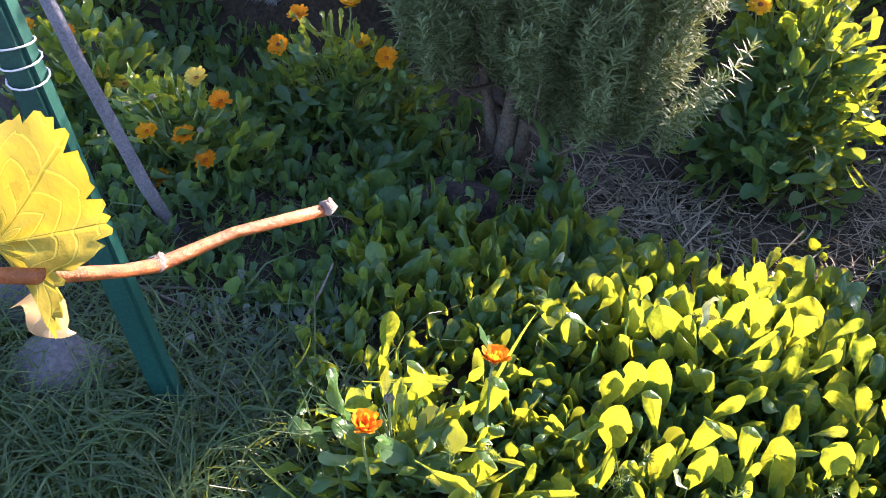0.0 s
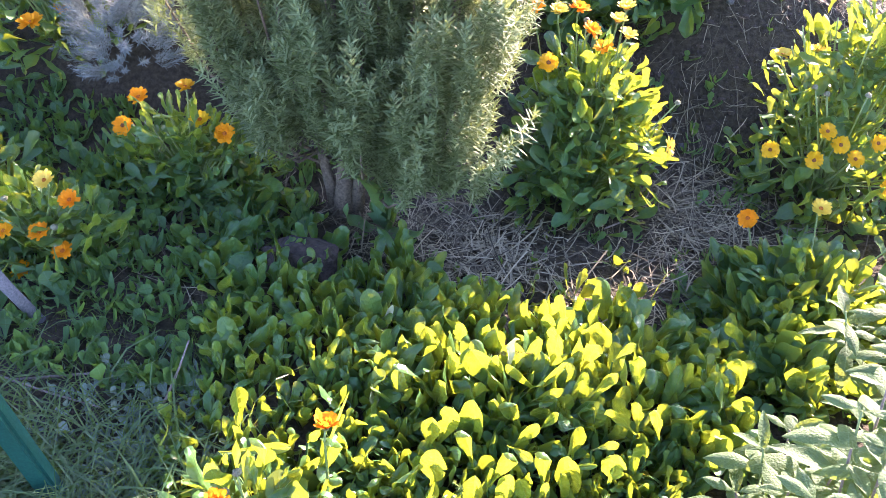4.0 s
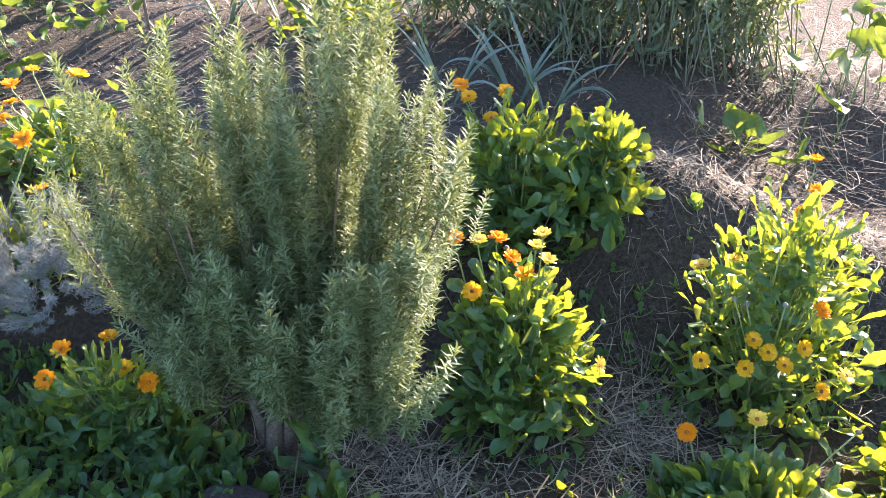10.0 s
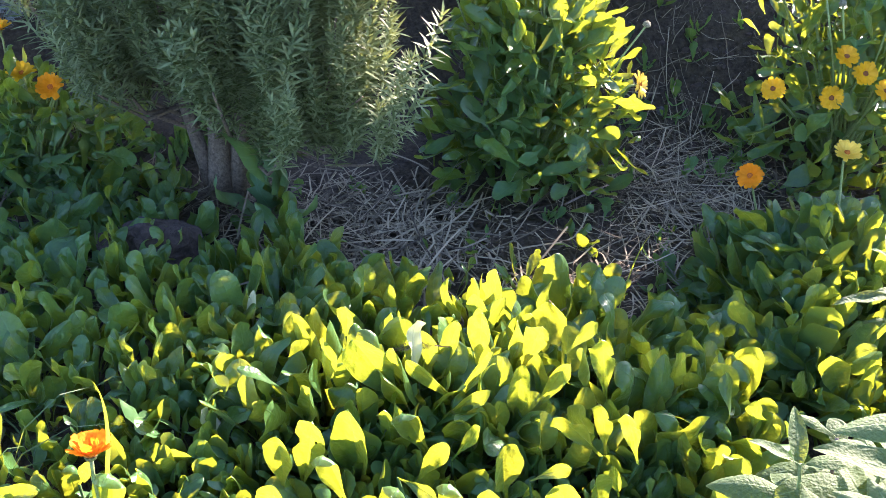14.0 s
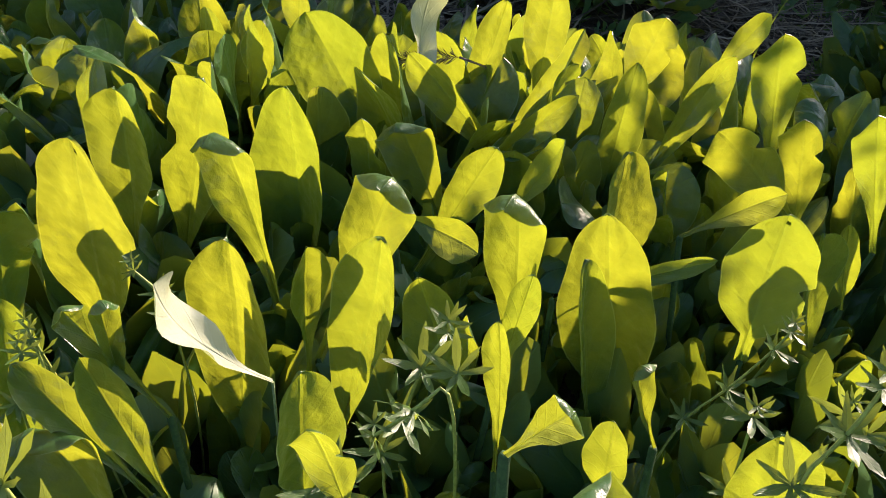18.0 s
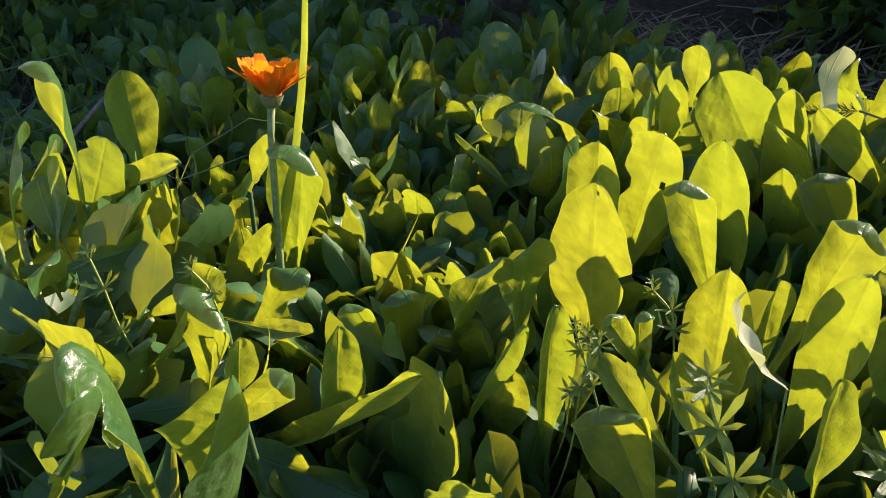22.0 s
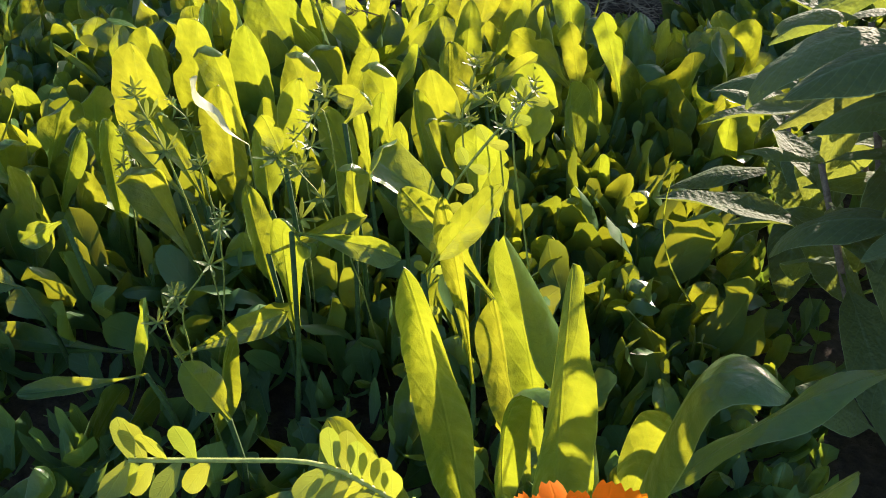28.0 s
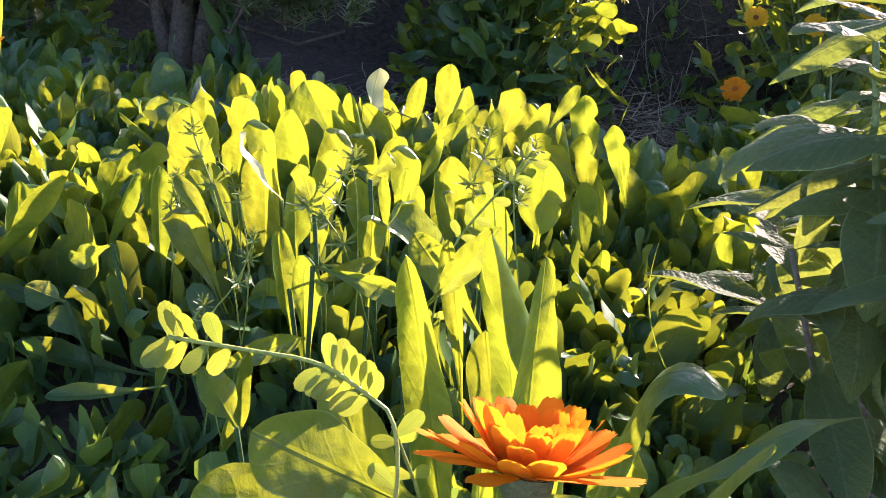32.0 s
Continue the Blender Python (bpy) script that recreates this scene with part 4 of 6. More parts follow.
PADDLE_SHAPES = [
    dict(width=0.52, bend=0.25, cup=0.28, wave=0.032, seed=501),
    dict(width=0.66, bend=0.15, cup=0.24, wave=0.038, seed=502, kind="paddle"),
    dict(width=0.42, bend=0.35, cup=0.30, wave=0.016, seed=503),
    dict(width=0.30, bend=0.75, cup=0.45, wave=0.022, seed=504, twist=0.3),
    dict(width=0.50, bend=0.30, cup=0.32, wave=0.030, seed=505, tipcurl=1.7),
    dict(width=0.66, bend=0.30, cup=0.12, wave=0.085, seed=506, bites=1, tipcurl=0.5),
    dict(width=0.58, bend=0.15, cup=0.10, wave=0.035, seed=507, bites=2, holes=1, flat=0.7),
    dict(width=0.80, bend=0.20, cup=0.10, wave=0.030, seed=508, bites=1, holes=1, kind="paddle"),
    dict(width=0.62, bend=0.25, cup=0.85, wave=0.050, seed=509, holes=1, tipcurl=0.5),
    dict(width=0.34, bend=0.50, cup=0.35, wave=0.040, seed=510, twist=0.9, tipcurl=2.2),
]


def paddle_mesh(mat, width, bend, cup, wave, seed, twist=0.0, tipcurl=0.0, bites=0, holes=0, flat=0.0, kind="spatula"):
    """A broad calendula leaf whose chord from root to tip is the unit of z."""
    v, f, uv = leaf_arrays(kind=kind, width=width, bend=bend, start=-0.3 * bend, cup=cup, wave=wave, twist=twist, tipcurl=tipcurl, seed=seed, nu=26, nv=12, edge=0.045, bites=bites, holes=holes)
    top = max(range(len(v)), key=lambda i: v[i][2])
    y, z = v[top][1], v[top][2]
    n = math.hypot(y, z)
    c, sn = z / n, y / n
    out = []
    for (a, b, d), (u, s2) in zip(v, uv):
        a, b, d = a / n, (b * c - d * sn) / n, (b * sn + d * c) / n
        crease = -0.012 * math.exp(-((u - 0.5) / 0.05) ** 2) + 0.016 * noise.noise((u * 4.5 + seed, s2 * 6, 0.4)) + 0.006 * noise.noise((u * 11 + seed, s2 * 15, 2.4))
        out.append((a, b - crease, d - flat * 0.06 * max(0.0, (d - 0.93) / 0.07)))
    return mesh_of("calendula_leaf", out, f, mat, uv)


PADDLES = [paddle_mesh(CAL, **s) for s in PADDLE_SHAPES]
_pr = random.Random(91)


def paddle_plant(at, leaves, label="young calendula with broad backlit spoon-shaped leaves"):
    """One seedling: each leaf has its tip, its root, a width, a way of facing the sun and a shape."""
    gz = ground(*at)
    plant = thing("calendula_seedling", label, "plant", (at[0], at[1], gz), "calendula seedlings in the bed")
    for tip, root, width, way, shape in leaves:
        t, b = Vector(tip), Vector(root)
        down = b - t
        if down.z < -0.02:
            b = b + down * min(0.45, max(0.0, (b.z - ground(b.x, b.y)) / -down.z))
        b.z = max(b.z, ground(b.x, b.y) + 0.004)
        face = {"b": Vector((_pr.uniform(-0.45, 0.1), -0.9, _pr.uniform(-0.05, 0.4))), "d": edgewise(t, b).normalized() + Vector((0, -0.2, 0.05)), "u": Vector((0.1, -0.45, 0.85)), "n": Vector((_pr.uniform(-0.6, 0.5), -0.9, _pr.uniform(0.0, 0.6)))}[way]
        ln = (t - b).length
        wide = width / PADDLE_SHAPES[shape]["width"]
        part("leaf", PADDLES[shape], plant, aim(b, t, face, ln, wide, 0.5 * (ln + wide)))
        foot = Vector((0.7 * b.x + 0.3 * at[0], 0.7 * b.y + 0.3 * at[1], 0))
        foot.z = ground(foot.x, foot.y) - 0.003
        if b.z - foot.z > 0.012:
            part("stalk", tube("stalk", PETIOLE, [foot, foot.lerp(b, 0.5) + Vector((0.002, 0.003, 0)), b], [0.0020, 0.0018, 0.0018], 5), plant)


paddle_plant((0.554, 1.008), [((0.622, 0.930, 0.234), (0.582, 0.930, 0.127), 0.062, 'n', 8), ((0.543, 1.020, 0.309), (0.551, 1.020, 0.198), 0.021, 'n', 9), ((0.568, 1.000, 0.304), (0.497, 1.000, 0.209), 0.013, 'n', 9), ((0.599, 1.040, 0.293), (0.562, 1.040, 0.181), 0.029, 'n', 8), ((0.619, 1.050, 0.289), (0.575, 1.050, 0.247), 0.014, 'b', 4)])
paddle_plant((0.815, 1.004), [((0.815, 0.960, 0.209), (0.829, 0.960, 0.179), 0.022, 'd', 1), ((0.830, 1.000, 0.198), (0.810, 1.000, 0.124), 0.018, 'd', 1), ((0.861, 1.020, 0.201), (0.805, 1.020, 0.172), 0.018, 'n', 0), ((0.674, 1.000, 0.139), (0.768, 1.000, 0.161), 0.014, 'u', 2), ((0.931, 1.040, 0.229), (0.864, 1.040, 0.247), 0.017, 'n', 3)])
paddle_plant((0.960, 1.040), [((0.993, 1.000, 0.307), (0.963, 1.000, 0.266), 0.018, 'b', 1), ((0.959, 1.020, 0.287), (0.971, 1.020, 0.190), 0.015, 'b', 2), ((0.933, 1.040, 0.280), (0.974, 1.040, 0.221), 0.024, 'n', 2), ((0.953, 1.040, 0.218), (0.935, 1.040, 0.182), 0.017, 'd', 1), ((0.909, 1.100, 0.273), (0.955, 1.100, 0.231), 0.030, 'u', 4)])
paddle_plant((0.716, 1.066), [((0.764, 1.030, 0.200), (0.730, 1.030, 0.095), 0.013, 'u', 3), ((0.611, 1.060, 0.140), (0.728, 1.060, 0.125), 0.021, 'u', 2), ((0.664, 1.070, 0.213), (0.700, 1.070, 0.232), 0.018, 'n', 5), ((0.637, 1.050, 0.199), (0.668, 1.050, 0.189), 0.018, 'd', 1), ((0.728, 1.121, 0.244), (0.753, 1.121, 0.181), 0.028, 'n', 4)])
paddle_plant((0.526, 1.083), [((0.560, 1.030, 0.169), (0.497, 1.030, 0.097), 0.029, 'n', 0), ((0.529, 1.100, 0.276), (0.509, 1.100, 0.206), 0.034, 'n', 4), ((0.663, 1.080, 0.279), (0.519, 1.106, 0.151), 0.019, 'u', 3), ((0.589, 1.060, 0.295), (0.582, 1.060, 0.268), 0.015, 'd', 1), ((0.580, 1.120, 0.251), (0.522, 1.120, 0.246), 0.013, 'u', 3)])
paddle_plant((0.857, 1.076), [((0.856, 1.060, 0.247), (0.853, 1.060, 0.164), 0.015, 'd', 9), ((0.908, 1.060, 0.248), (0.861, 1.060, 0.226), 0.012, 'b', 3), ((0.825, 1.080, 0.257), (0.831, 1.080, 0.194), 0.021, 'd', 1), ((0.839, 1.090, 0.302), (0.847, 1.090, 0.276), 0.017, 'b', 5), ((0.894, 1.090, 0.268), (0.892, 1.090, 0.216), 0.018, 'b', 4)])
paddle_plant((0.898, 1.134), [((0.906, 1.100, 0.311), (0.890, 1.100, 0.292), 0.011, 'b', 4), ((0.921, 1.130, 0.280), (0.922, 1.130, 0.252), 0.014, 'n', 1), ((0.821, 1.140, 0.273), (0.820, 1.140, 0.223), 0.028, 'd', 1), ((0.974, 1.110, 0.286), (0.974, 1.110, 0.246), 0.029, 'b', 0), ((0.882, 1.190, 0.263), (0.885, 1.190, 0.206), 0.012, 'b', 2)])
paddle_plant((0.754, 1.161), [((0.758, 1.120, 0.286), (0.773, 1.120, 0.237), 0.015, 'd', 0), ((0.725, 1.130, 0.268), (0.752, 1.130, 0.228), 0.015, 'd', 2), ((0.718, 1.170, 0.259), (0.743, 1.170, 0.224), 0.012, 'd', 4), ((0.736, 1.170, 0.265), (0.737, 1.170, 0.223), 0.010, 'd', 4), ((0.767, 1.215, 0.268), (0.763, 1.215, 0.161), 0.038, 'b', 0)])
paddle_plant((0.613, 1.156), [((0.646, 1.129, 0.242), (0.619, 1.129, 0.137), 0.051, 'b', 6), ((0.683, 1.150, 0.259), (0.653, 1.150, 0.192), 0.016, 'd', 2), ((0.589, 1.130, 0.250), (0.578, 1.130, 0.186), 0.026, 'd', 1), ((0.566, 1.170, 0.230), (0.593, 1.170, 0.184), 0.018, 'b', 4), ((0.652, 1.200, 0.261), (0.623, 1.200, 0.203), 0.033, 'd', 5)])
paddle_plant((0.954, 1.193), [((0.973, 1.140, 0.274), (0.983, 1.140, 0.223), 0.031, 'b', 7), ((0.936, 1.180, 0.259), (0.943, 1.180, 0.231), 0.011, 'd', 4), ((0.916, 1.260, 0.247), (0.936, 1.260, 0.142), 0.023, 'd', 2)])
paddle_plant((0.414, 1.168), [((0.475, 1.150, 0.307), (0.416, 1.150, 0.212), 0.017, 'd', 3), ((0.405, 1.150, 0.369), (0.406, 1.150, 0.309), 0.030, 'n', 4), ((0.472, 1.160, 0.296), (0.437, 1.160, 0.222), 0.021, 'b', 2), ((0.387, 1.160, 0.308), (0.359, 1.160, 0.264), 0.020, 'n', 1), ((0.488, 1.220, 0.243), (0.450, 1.220, 0.193), 0.018, 'b', 1)])
paddle_plant((0.654, 1.220), [((0.692, 1.170, 0.259), (0.687, 1.170, 0.165), 0.022, 'd', 2), ((0.665, 1.220, 0.264), (0.654, 1.220, 0.202), 0.031, 'd', 5), ((0.692, 1.239, 0.293), (0.687, 1.239, 0.207), 0.048, 'b', 7), ((0.652, 1.270, 0.219), (0.657, 1.270, 0.168), 0.026, 'n', 1), ((0.588, 1.200, 0.224), (0.583, 1.200, 0.160), 0.025, 'd', 4)])
paddle_plant((0.369, 1.247), [((0.440, 1.200, 0.289), (0.342, 1.200, 0.253), 0.021, 'u', 2), ((0.304, 1.300, 0.301), (0.301, 1.300, 0.217), 0.037, 'd', 2), ((0.482, 1.240, 0.295), (0.463, 1.240, 0.264), 0.016, 'b', 1)])
paddle_plant((0.522, 1.236), [((0.511, 1.220, 0.299), (0.488, 1.220, 0.202), 0.032, 'n', 4), ((0.551, 1.252, 0.218), (0.556, 1.252, 0.157), 0.040, 'b', 6)])
paddle_plant((0.828, 1.241), [((0.830, 1.225, 0.270), (0.807, 1.225, 0.159), 0.032, 'b', 2), ((0.790, 1.250, 0.243), (0.788, 1.250, 0.189), 0.021, 'd', 0), ((0.826, 1.260, 0.277), (0.801, 1.260, 0.200), 0.027, 'n', 4), ((0.843, 1.240, 0.241), (0.858, 1.240, 0.188), 0.027, 'n', 1), ((0.893, 1.230, 0.257), (0.885, 1.230, 0.210), 0.014, 'b', 2)])
paddle_plant((0.881, 1.311), [((0.879, 1.285, 0.260), (0.885, 1.285, 0.168), 0.026, 'b', 4), ((0.982, 1.300, 0.228), (0.929, 1.300, 0.203), 0.010, 'n', 3), ((0.925, 1.295, 0.251), (0.940, 1.295, 0.151), 0.047, 'b', 1), ((0.865, 1.290, 0.222), (0.814, 1.316, 0.225), 0.021, 'b', 3), ((0.866, 1.360, 0.245), (0.836, 1.360, 0.182), 0.026, 'b', 2)])
paddle_plant((0.724, 1.353), [((0.727, 1.300, 0.267), (0.749, 1.300, 0.181), 0.025, 'n', 4), ((0.708, 1.345, 0.282), (0.684, 1.345, 0.176), 0.043, 'b', 6), ((0.672, 1.315, 0.280), (0.668, 1.315, 0.204), 0.037, 'b', 0), ((0.739, 1.385, 0.257), (0.740, 1.385, 0.131), 0.051, 'b', 1), ((0.775, 1.420, 0.224), (0.779, 1.420, 0.154), 0.027, 'b', 5)])
paddle_plant((1.015, 1.351), [((1.013, 1.315, 0.250), (1.012, 1.315, 0.184), 0.045, 'b', 7), ((1.017, 1.340, 0.247), (0.984, 1.340, 0.224), 0.017, 'b', 3), ((1.049, 1.360, 0.214), (1.062, 1.360, 0.140), 0.037, 'd', 0), ((0.936, 1.360, 0.251), (0.939, 1.360, 0.180), 0.049, 'd', 1), ((1.068, 1.380, 0.210), (1.077, 1.380, 0.168), 0.014, 'b', 1)])
paddle_plant((0.552, 1.403), [((0.534, 1.360, 0.195), (0.564, 1.360, 0.139), 0.033, 'b', 1), ((0.533, 1.400, 0.231), (0.583, 1.400, 0.177), 0.011, 'n', 3), ((0.470, 1.450, 0.175), (0.510, 1.450, 0.124), 0.035, 'n', 1)])
paddle_plant((0.853, 1.454), [((0.903, 1.400, 0.234), (0.877, 1.400, 0.184), 0.018, 'b', 3), ((0.799, 1.410, 0.227), (0.829, 1.410, 0.160), 0.030, 'b', 4), ((0.910, 1.460, 0.236), (0.846, 1.460, 0.163), 0.018, 'b', 3), ((0.909, 1.500, 0.266), (0.861, 1.500, 0.175), 0.018, 'n', 3), ((0.791, 1.500, 0.237), (0.850, 1.500, 0.167), 0.030, 'b', 2)])
paddle_plant((1.022, 1.459), [((0.992, 1.420, 0.240), (1.037, 1.420, 0.196), 0.040, 'b', 5), ((1.048, 1.450, 0.240), (1.060, 1.450, 0.173), 0.030, 'b', 5), ((1.078, 1.420, 0.260), (1.096, 1.420, 0.196), 0.026, 'b', 5), ((1.010, 1.500, 0.257), (0.976, 1.500, 0.177), 0.022, 'b', 3), ((0.948, 1.505, 0.244), (0.941, 1.505, 0.160), 0.029, 'b', 1)])
paddle_plant((0.514, 1.525), [((0.507, 1.500, 0.220), (0.533, 1.500, 0.173), 0.025, 'n', 4), ((0.492, 1.550, 0.194), (0.495, 1.550, 0.123), 0.037, 'n', 4)])
paddle_plant((0.709, 1.530), [((0.685, 1.500, 0.251), (0.682, 1.500, 0.207), 0.029, 'b', 1), ((0.714, 1.510, 0.256), (0.760, 1.510, 0.166), 0.062, 'b', 0), ((0.688, 1.580, 0.252), (0.685, 1.580, 0.212), 0.029, 'b', 0)])
paddle_plant((1.010, 1.567), [((1.049, 1.550, 0.258), (1.061, 1.550, 0.174), 0.036, 'b', 5), ((1.044, 1.580, 0.261), (1.017, 1.580, 0.216), 0.019, 'b', 3), ((0.969, 1.570, 0.255), (0.952, 1.570, 0.196), 0.037, 'b', 5)])
paddle_plant((0.851, 1.560), [((0.886, 1.560, 0.280), (0.881, 1.560, 0.205), 0.036, 'b', 0), ((0.853, 1.560, 0.261), (0.822, 1.560, 0.152), 0.025, 'n', 2)])
_r = random.Random(19)
for _x, _y in ((0.40, 0.93), (0.34, 0.98), (0.46, 0.90), (0.30, 0.92), (0.52, 0.88), (0.58, 0.92), (0.36, 0.88), (0.64, 0.93), (0.72, 0.93), (0.80, 0.95), (0.44, 0.97), (0.90, 0.97)):
    _p = thing("calendula_seedling", "shaded young calendula with dark spreading leaves", "plant", (_x, _y, ground(_x, _y)), "calendula seedlings in the bed")
    rosette(_p, (_x, _y, ground(_x, _y)), 9, 0.10, 1.3, _r, rise=(0.05, 0.5), slim=0.8)

# ---- flowering calendula close to the end of the walk ----
b_end = thing("calendula_bush", "calendula with one large orange flower and broad leaves", "plant", (1.03, 0.83, ground(1.03, 0.83)), "calendula bushes")
for _tip, _base, _w, _f, _s in (((0.958, 0.905, 0.340), (0.985, 0.885, 0.14), 0.030, F, 4), ((1.018, 0.868, 0.346), (1.022, 0.85, 0.12), 0.036, (0.25, -0.9, 0.1), 5), ((1.032, 0.895, 0.358), (1.052, 0.88, 0.12), 0.026, (-0.85, -0.45, 0.2), 4),
                        ((0.985, 0.95, 0.29), (1.0, 0.92, 0.12), 0.028, (0.5, -0.8, 0.3), 9), ((0.930, 0.752, 0.330), (1.005, 0.765, 0.285), 0.040, (0.05, -0.75, 0.6), 0),
                        ((0.915, 0.735, 0.315), (0.975, 0.75, 0.262), 0.050, UP, 3), ((0.940, 0.812, 0.320), (0.985, 0.79, 0.20), 0.038, (0.35, -0.9, 0.1), 5), ((1.108, 0.772, 0.312), (1.055, 0.758, 0.235), 0.050, UP, 3),
                        ((1.100, 0.815, 0.312), (1.058, 0.80, 0.20), 0.034, UP, 0), ((0.897, 0.712, 0.318), (0.935, 0.72, 0.255), 0.036, F, 3), ((0.968, 0.722, 0.333), (1.006, 0.735, 0.255), 0.030, UP, 5), ((1.000, 0.735, 0.325), (1.022, 0.745, 0.28), 0.016, (0.6, -0.6, 0.4), 2),
                        ((1.052, 0.722, 0.318), (1.038, 0.735, 0.27), 0.016, (-0.6, -0.7, 0.2), 11), ((1.000, 0.95, 0.322), (1.02, 0.94, 0.16), 0.024, (-0.3, -0.9, 0.2), 4), ((0.92, 0.86, 0.24), (0.97, 0.86, 0.08), 0.040, F, 8), ((0.99, 1.0, 0.24), (1.02, 0.97, 0.06), 0.040, F, 0), ((1.08, 0.96, 0.22), (1.06, 0.93, 0.06), 0.040, F, 1)):
    tall_leaf(b_end, _tip, _base, _w, edgewise(_tip, _base) if _f == UP else _f, _s)
# one leaf arches over at its tip, one long blade hangs out over bare soil, one thin bract
part("leaf", leaf_mesh("arched_leaf", CAL, kind="tongue", width=0.27, bend=0.5, cup=0.35, wave=0.02, seed=9, nu=20, nv=8, tipcurl=1.5), b_end, aim((1.052, 0.87, 0.17), (1.064, 0.868, 0.32), (1.0, -0.35, 0.1), 0.172, 0.150, 0.150))
part("leaf", leaf_mesh("long_leaf", CAL, kind="lance", width=0.20, bend=0.7, cup=0.3, wave=0.04, seed=13, nu=18, nv=6), b_end, aim((1.085, 0.93, 0.16), (1.19, 0.95, 0.27), edgewise((1.19, 0.95, 0.27), (1.085, 0.93, 0.16)), 0.150, 0.130, 0.120), "long blue-green hanging leaf")
part("bract", leaf_mesh("bract", VETCH, kind="lance", width=0.06, bend=0.1, seed=2, nu=8, nv=2), b_end, aim((1.022, 0.75, 0.322), (1.06, 0.74, 0.326), (0, -1, 0.3), 0.040, 0.05, 0.04))
_r = random.Random(77)
_at = Vector((1.021, 0.745, 0.332))
_turn = Matrix.Translation(_at) @ Vector((0.06, 0.50, 1)).to_track_quat("Z", "Y").to_matrix().to_4x4() @ Matrix.Scale(0.034, 4)
_head = part("flower_head", DISCS["o"], b_end, _turn, "large orange flower head")
part("sepal_cup", SEPALS, _head, _turn, "ribbed green sepal cup")
_pm = [mesh_of("petal", v, f, ORANGE, uv) for v, f, uv in PETALS]
for _ring, _count in ((0, 24), (1, 22), (2, 20), (3, 15)):
    for _k in range(_count):
        part("petal", _r.choice(_pm), _head, _turn @ petal_pose(_k, _count, 1.0, _ring, 0.86 if _ring == 0 else 0.58, _r))
part("stem", tube("stem", VSTEM, [(1.03, 0.79, 0.04), (1.022, 0.77, 0.15), (1.02, 0.752, 0.26), (1.02, 0.751, 0.318), (1.02, 0.75, 0.33)], [0.0022, 0.0020, 0.0018, 0.0018, 0.0034], 8), b_end, None, "hairy green stem")


# ---- sage ----
def build_sage(cx, cy, seed, tips, count, rx, ry, high, extra):
    r = random.Random(seed)
    gz = ground(cx, cy)
    plant = thing("sage_bush", "grey-green sage bush with long pebbled velvety leaves", "shrub", (cx, cy, gz), "sage bushes")
    shapes = [leaf_mesh("sage_leaf", SAGE, kind="sage", width=w, bend=b, cup=c, wave=0.02, seed=k, nu=12, nv=4, twist=tw) for k, (w, b, c, tw) in enumerate(((0.30, 0.6, 0.3, 0.0), (0.34, 1.0, 0.2, 0.2), (0.28, 0.3, -0.35, -0.2), (0.32, 1.4, 0.25, 0.0), (0.27, 0.8, 0.45, 0.3)))]
    tips = list(tips)
    for k in range(count):
        az, rad = r.uniform(0, 6.28), math.sqrt(r.random())
        x, y = cx + rx * rad * math.cos(az), cy + ry * rad * math.sin(az)
        tips.append((x, y, ground(x, y) + high - 0.16 * rad + r.uniform(-0.05, 0.05)))
    made = 0
    for k, tip in enumerate(tips):
        tip = Vector(tip)
        root = Vector((cx + (tip.x - cx) * 0.25, cy + (tip.y - cy) * 0.25, gz))
        mid = root.lerp(tip, 0.5) + Vector(((tip.x - cx) * 0.15, (tip.y - cy) * 0.15, -0.03))
        pts = [root, root.lerp(mid, 0.6), mid, mid.lerp(tip, 0.6), tip]
        part("branch", tube("branch", TWIG if k % 3 else STEM, pts, [0.0036, 0.0032, 0.0028, 0.0024, 0.0020], 6), plant)
        axis = (tip - mid).normalized()
        for j in range(9):
            if made >= 295:
                break
            s = j // 2
            az = (j % 2) * math.pi + s * 1.57 + r.uniform(-0.3, 0.3)
            p = tip - axis * 0.028 * s
            out = turned(az) + Vector((0, 0, 0.60 - 0.25 * s + r.uniform(-0.2, 0.2)))
            ln = (0.060 + 0.022 * s) * r.uniform(0.85, 1.2) * (1.0 if j < 8 else 0.6)
            face = turned(az) * 0.3 - Vector((0, 0, 1))
            part("leaf", r.choice(shapes), plant, aim(p, p + out, face, ln, ln * r.uniform(0.9, 1.2), ln))
            made += 1
    # long bluish lower leaves that reach over bare soil
    for tip, base, w in extra:
        b, t = Vector(base), Vector(tip)
        b, t = b + Vector((0.03, 0.02, 0.01)), t + Vector((0.03, 0.02, 0.01))
        ln = (t - b).length * 0.85
        part("leaf", shapes[0], plant, aim(b, t + Vector((0, 0, 0.02)), (0.2, 0.5, -0.8), ln, ln * w, ln))


build_sage(1.74, 1.72, 7, [(1.47, 1.73, 0.28), (1.57, 1.62, 0.29), (1.62, 1.72, 0.31), (1.66, 1.60, 0.32), (1.70, 1.78, 0.34), (1.78, 1.66, 0.34), (1.60, 1.82, 0.27), (1.80, 1.86, 0.36), (1.86, 1.75, 0.37), (1.60, 1.55, 0.24), (1.72, 1.52, 0.27)], 18, 0.24, 0.22, 0.38, ())
build_sage(1.40, 1.36, 8, [(1.27, 1.36, 0.27), (1.23, 1.30, 0.21), (1.31, 1.29, 0.25), (1.36, 1.37, 0.28), (1.34, 1.45, 0.22), (1.42, 1.30, 0.30), (1.46, 1.40, 0.28)], 3, 0.10, 0.08, 0.30, ())
